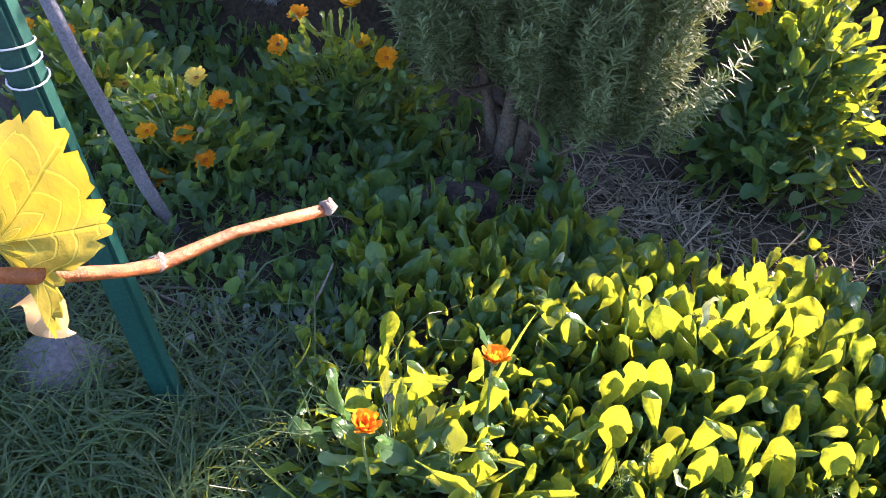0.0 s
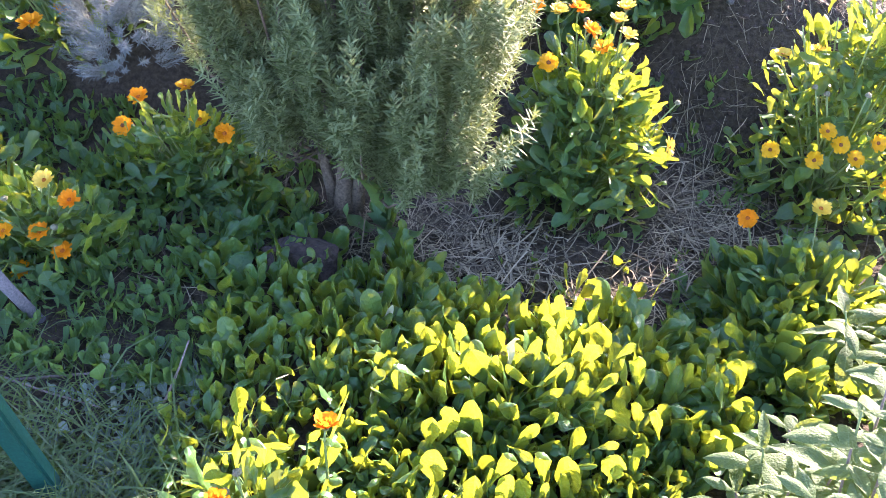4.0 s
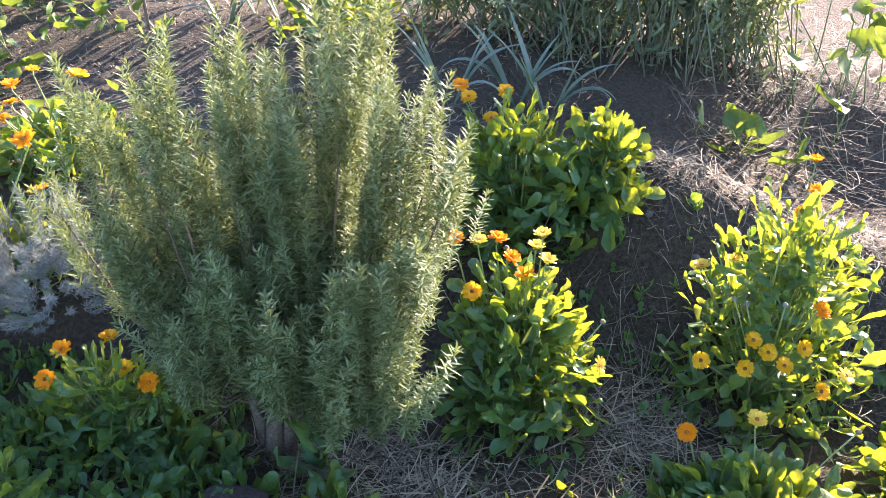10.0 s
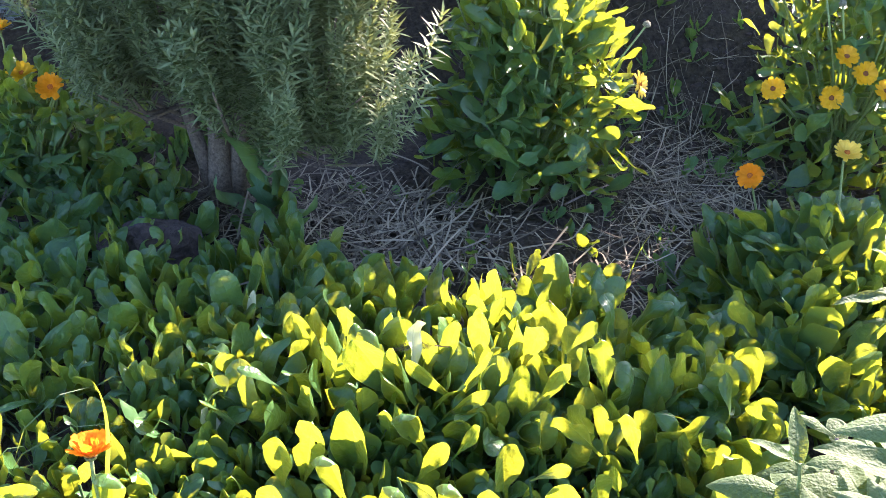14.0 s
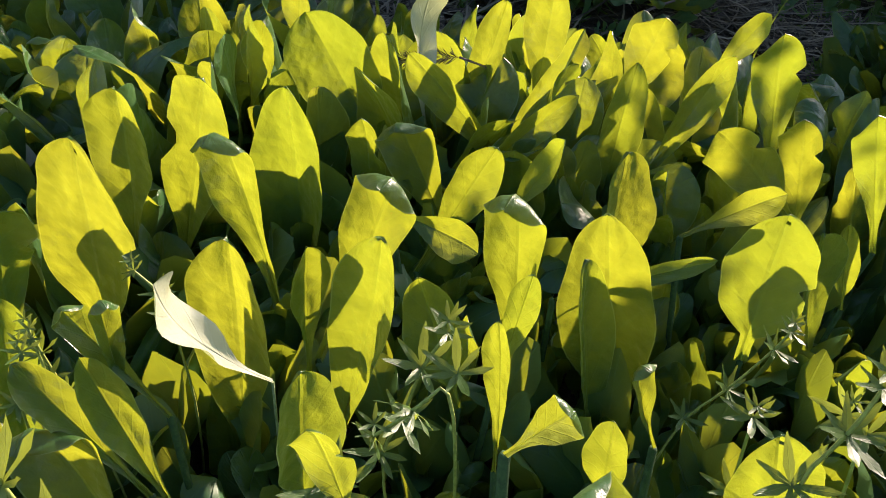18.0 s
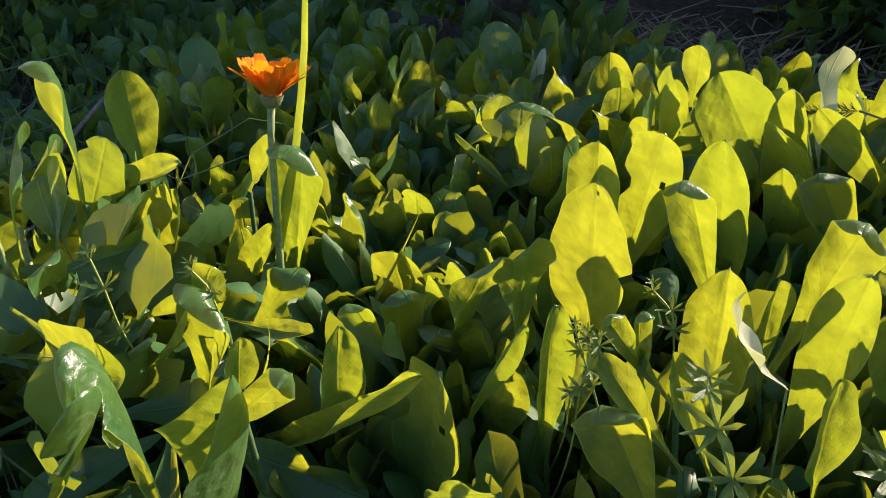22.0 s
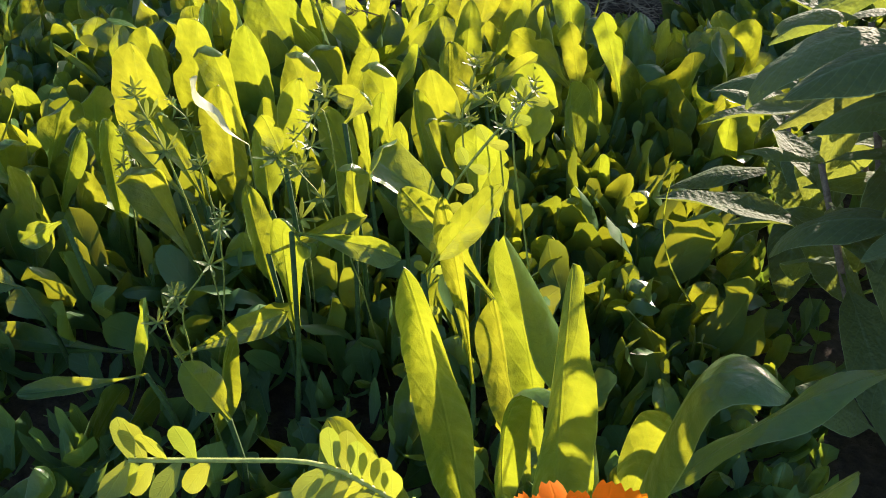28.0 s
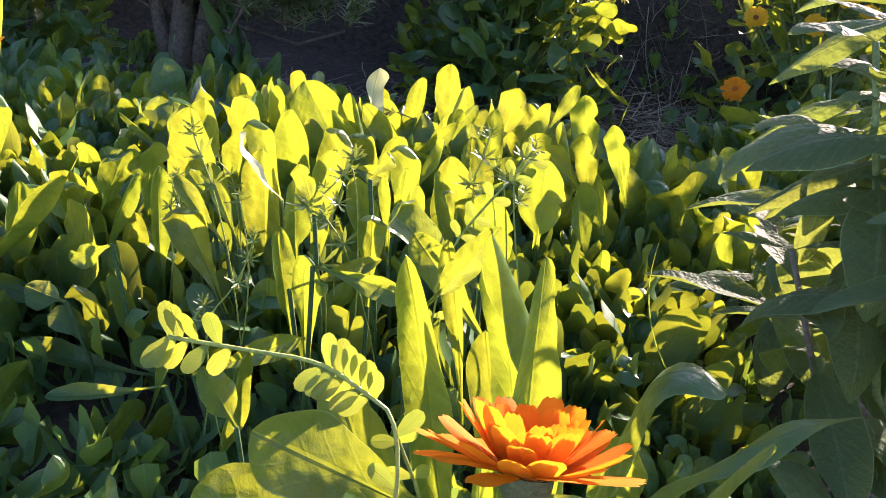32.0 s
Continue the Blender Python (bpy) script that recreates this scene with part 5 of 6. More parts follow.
# Tall shoots from x 1.26 on are unseen, added to shade nearby plants.
build_sage(1.46, 1.06, 9, [(1.30, 1.16, 0.28), (1.26, 1.20, 0.22), (1.28, 1.08, 0.46), (1.26, 1.04, 0.42), (1.33, 1.12, 0.48), (1.29, 1.00, 0.40), (1.27, 1.13, 0.47), (1.24, 0.98, 0.36), (1.33, 1.04, 0.46), (1.20, 1.07, 0.42), (1.21, 1.13, 0.35), (1.22, 1.03, 0.32), (1.21, 1.02, 0.43), (1.19, 1.10, 0.27), (1.24, 1.08, 0.38), (1.36, 1.30, 0.48), (1.40, 1.34, 0.50), (1.34, 1.24, 0.46), (1.44, 1.28, 0.52), (1.38, 1.22, 0.50)], 6, 0.15, 0.14, 0.52,
           (((1.10, 1.05, 0.37), (1.20, 1.06, 0.43), 0.62), ((1.11, 1.12, 0.31), (1.21, 1.12, 0.37), 0.62), ((1.10, 1.05, 0.285), (1.22, 1.06, 0.345), 0.56), ((1.16, 1.0, 0.25), (1.21, 1.0, 0.34), 0.68), ((1.18, 1.0, 0.34), (1.22, 1.02, 0.43), 0.68),
            ((1.12, 1.08, 0.41), (1.20, 1.10, 0.45), 0.62), ((1.165, 1.10, 0.21), (1.19, 1.11, 0.32), 0.74), ((1.19, 1.0, 0.23), (1.24, 1.02, 0.32), 0.68), ((1.14, 1.03, 0.33), (1.23, 1.06, 0.38), 0.56), ((1.13, 1.10, 0.26), (1.22, 1.12, 0.33), 0.62),
            ((1.17, 1.10, 0.20), (1.25, 1.15, 0.10), 1.3), ((1.17, 1.22, 0.20), (1.27, 1.25, 0.08), 1.3), ((1.22, 1.02, 0.16), (1.30, 1.10, 0.08), 1.3), ((1.16, 1.02, 0.12), (1.24, 1.06, 0.05), 1.2), ((1.26, 0.95, 0.20), (1.30, 1.02, 0.08), 1.2)))


# ---- thistle rosette and weeds ----
def build_weeds():
    r = random.Random(17)
    lobed = [leaf_mesh("thistle_leaf", THISTLE, kind=k, width=w, bend=b, cup=0.15, wave=0.05, seed=90 + i, nu=14, nv=4) for i, (k, w, b) in enumerate((("tongue", 0.26, 0.9), ("lobed", 0.40, 1.1), ("tongue", 0.30, 1.5)))]
    x, y = 0.405, 2.05
    plant = thing("sow_thistle", "broad-leaved sow thistle rosette growing through straw", "plant", (x, y, ground(x, y)))
    g = ground(x, y)
    for tip, w, k in (((0.545, 1.94, 0.05), 1.0, 0), ((0.44, 2.0, 0.23), 1.0, 0), ((0.485, 2.0, 0.17), 1.0, 1), ((0.29, 1.96, 0.06), 0.9, 2), ((0.46, 2.06, 0.19), 0.9, 0), ((0.40, 1.95, 0.13), 1.0, 1), ((0.34, 2.03, 0.16), 0.9, 2), ((0.50, 2.02, 0.12), 0.9, 1)):
        b = Vector((x, y, g + 0.01))
        t = Vector(tip) + Vector((0, 0, 0.03))
        ln = (t - b).length * 1.3
        part("leaf", lobed[k], plant, aim(b, t + Vector((0, 0, 0.04)), (0, -0.3, 1), ln, ln * w, ln))
    # leafy seedlings round the clod and under the bushes
    spots = [(0.27, 1.90), (0.19, 1.90), (0.05, 1.90), (0.04, 1.77), (0.06, 1.98), (0.10, 1.68), (0.02, 1.85), (0.06, 1.76), (0.18, 2.02), (0.10, 1.95)]
    for k, (px, py) in enumerate(spots):
        p = thing("calendula_seedling", "shaded young calendula with soft green leaves on bare soil", "plant", (px, py, ground(px, py)), "shaded seedlings")
        rosette(p, (px, py, ground(px, py)), 10, 0.11, 1.2, r, rise=(0.3, 1.2), slim=0.78)
    for k, (px, py, s) in enumerate(((0.92, 1.93, 0.10), (0.80, 1.88, 0.08), (1.07, 1.96, 0.07), (1.28, 1.98, 0.09), (1.20, 1.90, 0.06), (0.55, 1.84, 0.06), (0.68, 1.90, 0.05), (0.45, 1.84, 0.06), (1.02, 2.10, 0.06), (1.38, 1.92, 0.12), (1.44, 1.84, 0.12))):
        p = thing("calendula_seedling", "small young calendula at the edge of the straw", "plant", (px, py, ground(px, py)), "shaded seedlings")
        rosette(p, (px, py, ground(px, py)), 6, s, 1.0, r, rise=(0.4, 1.2))
    # low mixed weeds, not to be counted
    small = [leaf_arrays(kind=k, width=w, bend=b, cup=0.3, seed=200 + i, nu=4, nv=2) for i, (k, w, b) in enumerate((("spoon", 0.45, 0.7), ("lance", 0.25, 0.9), ("round", 0.6, 0.6), ("lobed", 0.5, 0.8)))]

    def carpet(name, label, count, place, size, mat=WEED):
        pieces = []
        for _ in range(count):
            px, py = place()
            g2 = ground(px, py)
            for j in range(r.choice((3, 4, 5))):
                az, el = r.uniform(0, 6.28), r.uniform(0.1, 1.2)
                b = Vector((px, py, g2 - 0.002 + 0.02 * r.random()))
                ln = size * r.uniform(0.5, 1.2)
                pieces.append((r.choice(small), aim(b, b + turned(az) * math.cos(el) + Vector((0, 0, math.sin(el))), (0, 0, 1), ln, ln, ln)))
        ob = new(name, merged(name, mat, pieces))
        tagged(ob, label, "weeds", kind="stuff")

    carpet("low_weeds", "dark low weeds between the flowers", 900, lambda: (r.uniform(-0.75, 0.22), r.uniform(1.35, 2.30)), 0.055)
    carpet("low_weeds", "shaded low weeds before the seedling bed", 420, lambda: (r.uniform(0.25, 1.05), r.uniform(0.55, 1.08)), 0.045)
    carpet("low_weeds", "sparse low weeds on the bank", 130, lambda: (r.uniform(0.9, 2.0), r.uniform(2.35, 3.0)), 0.055)
    carpet("low_weeds", "thin weeds among the straw", 70, lambda: (r.uniform(0.3, 1.3), r.uniform(1.8, 2.2)), 0.035)
    carpet("low_weeds", "weeds under the low calendula and sage", 260, lambda: (r.uniform(1.15, 1.9), r.uniform(1.35, 2.1)), 0.06)

    carpet("ground_ivy", "dusty grey-green creeping herb beside the post", 260, lambda: (r.gauss(0.10, 0.10), r.gauss(1.24, 0.10)), 0.030, DUSTY)
    carpet("low_weeds", "low shaded weeds beside the sage", 200, lambda: (r.uniform(1.0, 1.4), r.uniform(0.75, 1.4)), 0.05)


build_weeds()


# ---- straw and grass ----
def strands(name, label, mat, count, place, length, width, lie, seed, category, curve=0.3, lift=0.004):
    """Many thin strands in one mesh: lie 0 is flat on the soil, 1 upright."""
    r = random.Random(seed)
    verts, faces = [], []
    for _ in range(count):
        x, y = place(r)
        az = r.uniform(0, 6.28)
        el = r.uniform(0, 0.25) if lie == 0 else r.uniform(0.75, 1.45)
        ln = length * r.uniform(0.45, 1.3)
        w = width * r.uniform(0.6, 1.2)
        d, s = turned(az), turned(az + 1.57)
        bow = r.uniform(-curve, curve)
        p = Vector((x, y, ground(x, y) + lift * r.random()))
        n = len(verts)
        steps = 4
        for i in range(steps + 1):
            k = i / steps
            a = el - (0.0 if lie == 0 else 1.1 * k * k)
            q = p + d * ln * k * math.cos(a) + Vector((0, 0, ln * k * math.sin(a))) + s * bow * ln * k * k
            if lie == 0:
                q.z = max(q.z if el > 0.1 else 0, ground(q.x, q.y) + lift * 0.7 + 0.004 * math.sin(9 * k + x * 40))
            ww = w * (1 - 0.85 * k if lie else 1.0)
            verts += [tuple(q - s * ww), tuple(q + s * ww + Vector((0, 0, ww * 0.5)))]
        faces += [(n + 2 * i, n + 2 * i + 1, n + 2 * i + 3, n + 2 * i + 2) for i in range(steps)]
    ob = new(name, mesh_of(name, verts, faces, mat, smooth=False))
    tagged(ob, label, category, kind="stuff")


def spot(cx, cy, sx, sy):
    return lambda r: (r.gauss(cx, sx), r.gauss(cy, sy))


strands("straw_mulch", "grey weathered straw mulch at the rosemary's foot", STRAW, 750, spot(0.66, 2.02, 0.17, 0.10), 0.12, 0.0016, 0, 1, "straw", lift=0.03)
strands("straw_mulch", "thin dry straw on the path between bushes", STRAW, 1000, spot(1.24, 2.30, 0.15, 0.20), 0.13, 0.0012, 0, 2, "straw", lift=0.02)
strands("straw_mulch", "scattered straw around the clod", STRAW, 700, lambda r: (r.uniform(-0.15, 0.6), r.uniform(1.65, 2.15)), 0.10, 0.0011, 0, 3, "straw", lift=0.015)
strands("straw_mulch", "dry straw along the crest of the bank", STRAW, 1100, lambda r: (lambda x: (x, 3.04 + 0.03 * math.sin(5 * x) + r.gauss(0, 0.06)))(r.uniform(1.15, 2.5)), 0.09, 0.0012, 0, 4, "straw", lift=0.03)
strands("straw_mulch", "pale straw on the slope beyond the path", STRAW, 1500, lambda r: (r.uniform(1.5, 3.2), r.uniform(3.5, 4.9)), 0.16, 0.0016, 0, 5, "straw", lift=0.04)
strands("straw_mulch", "chopped dry litter on the far soil", STRAW, 6000, lambda r: (r.uniform(-2.6, 1.2), r.uniform(2.9, 5.6)), 0.05, 0.0020, 0, 6, "straw", lift=0.02)
strands("straw_mulch", "fine litter on the shaded bank", STRAW, 1800, lambda r: (r.uniform(0.7, 2.3), r.uniform(2.4, 3.5)), 0.045, 0.0010, 0, 7, "straw", lift=0.012)
strands("grass", "long shaded grass by the green post", GRASS, 3600, lambda r: (min(0.30, r.gauss(-0.10, 0.26)), r.gauss(0.97, 0.16)), 0.17, 0.0026, 1, 8, "grass", curve=0.6)
strands("grass", "sparse grass around the grey pole", GRASS, 500, lambda r: (r.uniform(-0.6, 0.25), r.uniform(1.2, 1.6)), 0.10, 0.0014, 1, 9, "grass", curve=0.6)
strands("grass", "sunlit strip of grass beyond the soil", GRASS, 2600, lambda r: (r.uniform(-1.4, 0.2), r.uniform(5.2, 6.2)), 0.12, 0.004, 1, 10, "grass", curve=0.4)

# ---- post, pole, stone, vine ----
def rounded_box(name, mat, sx, sy, sz, bevel):
    bm = bmesh.new()
    bmesh.ops.create_cube(bm, size=1.0)
    bmesh.ops.scale(bm, vec=(sx, sy, sz), verts=bm.verts)
    bmesh.ops.bevel(bm, geom=bm.edges[:], offset=bevel, segments=2, affect="EDGES")
    me = bpy.data.meshes.new(name)
    bm.to_mesh(me)
    bm.free()
    me.materials.append(mat)
    return me


def build_fence_bits():
    foot, head = Vector((0.02, 1.10, ground(0.02, 1.10) - 0.05)), Vector((-0.10, 1.10, 1.05))
    post = thing("fence_post", "dark green painted metal fence post wound with wire", "post", (foot.x, foot.y, foot.z))
    ln = (head - foot).length
    m = aim((foot + head) / 2, head, (0.3, -1, 0))
    part("shaft", rounded_box("shaft", GREENPOST, 0.040, 0.034, ln, 0.006), post, m)
    d = (head - foot).normalized()
    for k in range(3):
        c = foot + d * (0.66 + 0.022 * k)
        pts = [c + Vector((0.026 * math.cos(a), 0.024 * math.sin(a), 0.004 * math.sin(a + k))) for a in [0.45 * i for i in range(15)]]
        part("wire_loop", tube("wire_loop", WIRE, pts, 0.0013, 6), post, None, "white wire loop")
    pole = thing("pole", "leaning weathered grey pole beside the post", "pole", (-0.24, 1.50, ground(-0.24, 1.5)))
    part("shaft", tube("shaft", POLE, [(-0.235, 1.50, ground(-0.24, 1.5) - 0.03), (-0.26, 1.47, 0.30), (-0.30, 1.44, 0.55), (-0.36, 1.40, 0.95)], [0.013, 0.013, 0.012, 0.012], 10), pole)
    for name, at, s, seed in (("stone", (-0.19, 1.09), (0.085, 0.07, 0.06), 4), ("stone", (-0.36, 1.20), (0.06, 0.05, 0.04), 5)):
        bm = bmesh.new()
        bmesh.ops.create_icosphere(bm, subdivisions=3, radius=1.0)
        for v in bm.verts:
            n = noise.noise(v.co * 1.3 + Vector((seed, 0, 0))) * 0.28 + noise.noise(v.co * 4 + Vector((0, seed, 0))) * 0.06
            v.co = v.co * (1 + n)
            v.co = Vector((v.co.x * s[0], v.co.y * s[1], v.co.z * s[2]))
        me = bpy.data.meshes.new("stone")
        bm.to_mesh(me)
        bm.free()
        me.materials.append(STONE)
        me.polygons.foreach_set("use_smooth", [True] * len(me.polygons))
        ob = new(name, me)
        ob.location = (at[0], at[1], ground(*at) + s[2] * 0.45)
        tagged(ob, "smooth grey field stone half sunk in grass", "stone", "stones by the post")
    # soil clod at the bed's back edge
    bm = bmesh.new()
    bmesh.ops.create_icosphere(bm, subdivisions=4, radius=1.0)
    for v in bm.verts:
        n = noise.noise(v.co * 1.6) * 0.3 + noise.noise(v.co * 5) * 0.12 + noise.noise(v.co * 14) * 0.05
        v.co = Vector((v.co.x * 0.10, v.co.y * 0.065, v.co.z * 0.06)) * (1 + n)
    me = bpy.data.meshes.new("soil_clod")
    bm.to_mesh(me)
    bm.free()
    me.materials.append(CLOD)
    ob = new("soil_clod", me)
    ob.location = (0.26, 1.83, ground(0.26, 1.83) + 0.03)
    tagged(ob, "brown fibrous clod of dry soil", "soil")
    # vine: cane and a yellow leaf close to the eye
    vine = thing("grape_vine", "grape vine shoot with one yellow autumn leaf", "vine", (0.5483, 0.4766, 1.1573))
    cane = part("cane", tube("cane", CANE, [(-0.10, 1.082, 1.03), (0.20, 0.75, 1.12), (0.5267, 0.4622, 1.1591), (0.5699, 0.4666, 1.1627), (0.5955, 0.4723, 1.1648), (0.5958, 0.4892, 1.1519), (0.5944, 0.5, 1.144), (0.6023, 0.5162, 1.1422), (0.6146, 0.5357, 1.1375)], [0.0028, 0.0020, 0.0015, 0.0014, 0.0014, 0.0013, 0.0016, 0.0013, 0.0015], 9), vine, None, "orange-brown woody cane")
    v, f, _ = dome_arrays(0.0022, 0.0026, 3, 8, 0.2, 1)
    for p in ((0.5944, 0.5, 1.144), (0.6146, 0.5357, 1.1375)):
        part("bud", mesh_of("bud", v, f, TWIG), cane, Matrix.Translation(p))
    # lobed leaf: fan of points round the stalk
    verts, faces, uvs = [(0, 0, 0)], [], [(0.5, 0.0)]
    rings, sides = 6, 72
    for k in range(1, rings + 1):
        for j in range(sides + 1):
            a = -1.75 + 3.5 * j / sides
            lobe = 0.80 + 0.17 * math.cos(a * 2.4) + 0.05 * math.cos(a * 7.1 + 1) - ((0.05 + 0.05 * math.sin(j * 1.7)) if (j * 7) % 5 < 2 and k == rings else 0) + 0.05 * noise.noise((a * 2.5, 0.2, 3.1))
            rad = 0.055 * k / rings * lobe
            verts.append((rad * math.sin(a), -0.007 * math.cos(a * 4) * (k / rings) ** 2 + 0.004 * noise.noise((a * 3, k, 0.5)) - 0.010 * (k / rings) ** 2, rad * math.cos(a)))
            uvs.append((0.5 + 0.5 * abs(2 * ((a + 1.75) / 0.7 % 1.0) - 1), k / rings))
    for j in range(sides):
        faces.append((0, 1 + j, 2 + j))
        for k in range(rings - 1):
            q = 1 + k * (sides + 1) + j
            faces.append((q, q + sides + 1, q + sides + 2, q + 1))
    me = mesh_of("vine_leaf", verts, faces, VINE, uvs)
    part("leaf", me, vine, aim((0.5858, 0.4738, 1.1674), (0.5966, 0.4874, 1.1825), (0.3, -0.8, 0.5), 0.45, 0.45, 0.45), "yellow backlit vine leaf")
    part("leaf", leaf_mesh("dry_leaf", DRYLEAF, kind="round", width=0.6, bend=0.8, wave=0.15, seed=3), vine, aim((0.5933, 0.4738, 1.1645), (0.5879, 0.4802, 1.1429), (0.2, -1, 0.2), 0.018, 0.018, 0.018), "withered brown leaf end")


build_fence_bits()


def bowed(pts):
    """Round the corners of a line of points."""
    for _ in range(2):
        cut = [pts[0]]
        for a, b in zip(pts, pts[1:]):
            cut += [a.lerp(b, 0.25), a.lerp(b, 0.75)]
        pts = cut + [pts[-1]]
    return pts


# ---- cleavers and vetch before the bed ----
def build_creepers():
    r = random.Random(44)
    leaflet = leaf_arrays(kind="lance", width=0.22, bend=0.3, cup=0.2, seed=1, nu=4, nv=2)

    def whorl(p, up, size, n=8):
        out = []
        side = up.orthogonal().normalized()
        other = up.cross(side)
        for k in range(n):
            a = 6.2832 * k / n + r.uniform(-0.15, 0.15)
            d = side * math.cos(a) + other * math.sin(a) + up * r.uniform(0.1, 0.4)
            ln = size * r.uniform(0.8, 1.1)
            out.append((leaflet, aim(p, p + d, up, ln, ln, ln)))
        return out

    star = mesh_of("leaflet", leaflet[0], leaflet[1], CLEAVER, leaflet[2])

    def leaflets(plant, poses):
        for _, m in poses:
            part("leaflet", star, plant, m)

    shoots = (
        (((0.846, 1.145, 0.234), (0.854, 1.145, 0.252), (0.860, 1.145, 0.277), (0.868, 1.145, 0.293)), 0.0228),
        (((0.702, 1.160, 0.214), (0.713, 1.160, 0.231), (0.711, 1.160, 0.251)), 0.0146),
        (((0.745, 1.200, 0.235), (0.743, 1.200, 0.247), (0.733, 1.200, 0.257)), 0.0140),
        (((0.966, 1.225, 0.193), (0.981, 1.225, 0.213), (0.994, 1.225, 0.238), (0.998, 1.225, 0.248)), 0.0175),
        (((0.968, 1.150, 0.234), (0.967, 1.150, 0.270)), 0.0181),
        (((0.963, 1.100, 0.296), (0.971, 1.100, 0.316), (0.974, 1.100, 0.332)), 0.0205),
        (((0.489, 1.090, 0.227), (0.478, 1.090, 0.247), (0.477, 1.090, 0.276), (0.474, 1.090, 0.293)), 0.0190),
        (((0.541, 1.100, 0.280), (0.530, 1.100, 0.291)), 0.0146),
        (((0.424, 1.060, 0.169), (0.416, 1.060, 0.182), (0.432, 1.060, 0.207)), 0.0146),
        (((0.711, 1.170, 0.213), (0.705, 1.170, 0.234), (0.702, 1.170, 0.246)), 0.0140),
        (((0.791, 1.050, 0.296), (0.784, 1.050, 0.316), (0.780, 1.050, 0.331)), 0.0234),
        (((0.853, 1.100, 0.219), (0.842, 1.100, 0.266)), 0.0278),
        (((0.876, 1.080, 0.248), (0.861, 1.080, 0.268)), 0.0205),
        (((0.874, 1.120, 0.300), (0.862, 1.120, 0.283), (0.850, 1.120, 0.270)), 0.0190),
        (((0.815, 1.050, 0.242), (0.810, 1.050, 0.286)), 0.0175),
        (((0.800, 1.000, 0.218), (0.826, 1.000, 0.249), (0.838, 1.000, 0.281)), 0.0161),
        (((0.796, 0.980, 0.221), (0.810, 0.980, 0.241)), 0.0146),
        (((0.713, 1.140, 0.237), (0.722, 1.140, 0.264)), 0.0131),
        (((0.995, 1.020, 0.329), (1.003, 1.020, 0.345), (1.008, 1.020, 0.351)), 0.0161),
        (((0.986, 1.120, 0.298), (0.979, 1.120, 0.304)), 0.0161),
    )
    for chain, s in shoots:
        P = [Vector(p) for p in chain]
        root = Vector((P[0].x + r.uniform(-0.04, 0.04), P[0].y + r.uniform(0.0, 0.04), 0))
        root.z = ground(root.x, root.y)
        plant = thing("cleavers", "cleavers weed with star-like whorls of narrow leaves", "weed", tuple(root), "cleavers in the bed")
        path = bowed([root, root.lerp(P[0], 0.6) + Vector((0.006, 0, 0))] + P)
        part("stem", tube("stem", VSTEM, path, 0.0006, 5), plant)
        for k, p in enumerate(P):
            up = (p - (P[k - 1] if k else root)).normalized() + Vector((r.uniform(-0.3, 0.3), -0.35, 0.2))
            leaflets(plant, whorl(p, up.normalized(), s * (0.64 if k < len(P) - 1 or len(P) < 3 else 0.45), 7))
        leaflets(plant, whorl(P[-1] + Vector((0, 0, 0.005)), Vector((0.1, -0.3, 1)).normalized(), s * 0.34, 6))
    oval = [leaf_mesh("vetch_leaflet", VETCH, kind="tongue", width=0.5, bend=0.2, cup=0.2, wave=0.0, seed=k, nu=6, nv=2) for k in range(2)]
    for pts, n, size in ((((0.98, 0.739, 0.29), (0.978, 0.765, 0.331), (0.963, 0.768, 0.340), (0.948, 0.77, 0.348), (0.925, 0.765, 0.352), (0.900, 0.758, 0.358)), 24, 0.0125), (((0.93, 1.06, 0.09), (0.945, 1.055, 0.20), (0.955, 1.05, 0.263), (0.976, 1.05, 0.297), (1.010, 1.05, 0.340)), 18, 0.0125), (((0.99, 0.83, 0.12), (0.985, 0.80, 0.2), (0.985, 0.79, 0.27), (0.97, 0.79, 0.31)), 12, 0.011)):
        plant = thing("vetch", "climbing vetch with paired oval leaflets", "weed", pts[0], "vetch shoots")
        P = bowed([Vector(p) for p in pts])
        part("stem", tube("stem", VSTEM, P, 0.0008, 6), plant)
        for k in range(n):
            s = 0.25 + 0.75 * (k // 2) / (n / 2) if n < 20 else (0.80 + 0.20 * k / 8 if k < 9 else (0.36 + 0.22 * (k - 9) / 12 if k < 21 else 0.08 * (k - 20)))
            q = s * (len(P) - 1)
            i = min(int(q), len(P) - 2)
            p = P[i].lerp(P[i + 1], q - i)
            ax = (P[i + 1] - P[i]).normalized()
            side = ax.cross(Vector((0, -1, 0.4))).normalized() * (1 if k % 2 else -1)
            d = side + ax * 0.5 + Vector((0, r.uniform(-0.4, 0.4), 0))
            part("leaflet", oval[k % 2], plant, aim(p, p + d, (r.uniform(-0.3, 0.3), -1, 0.5), size, size, size))
    blade = leaf_arrays(kind="lance", width=0.022, bend=0.7, cup=0.3, wave=0.0, seed=3, nu=12, nv=2)
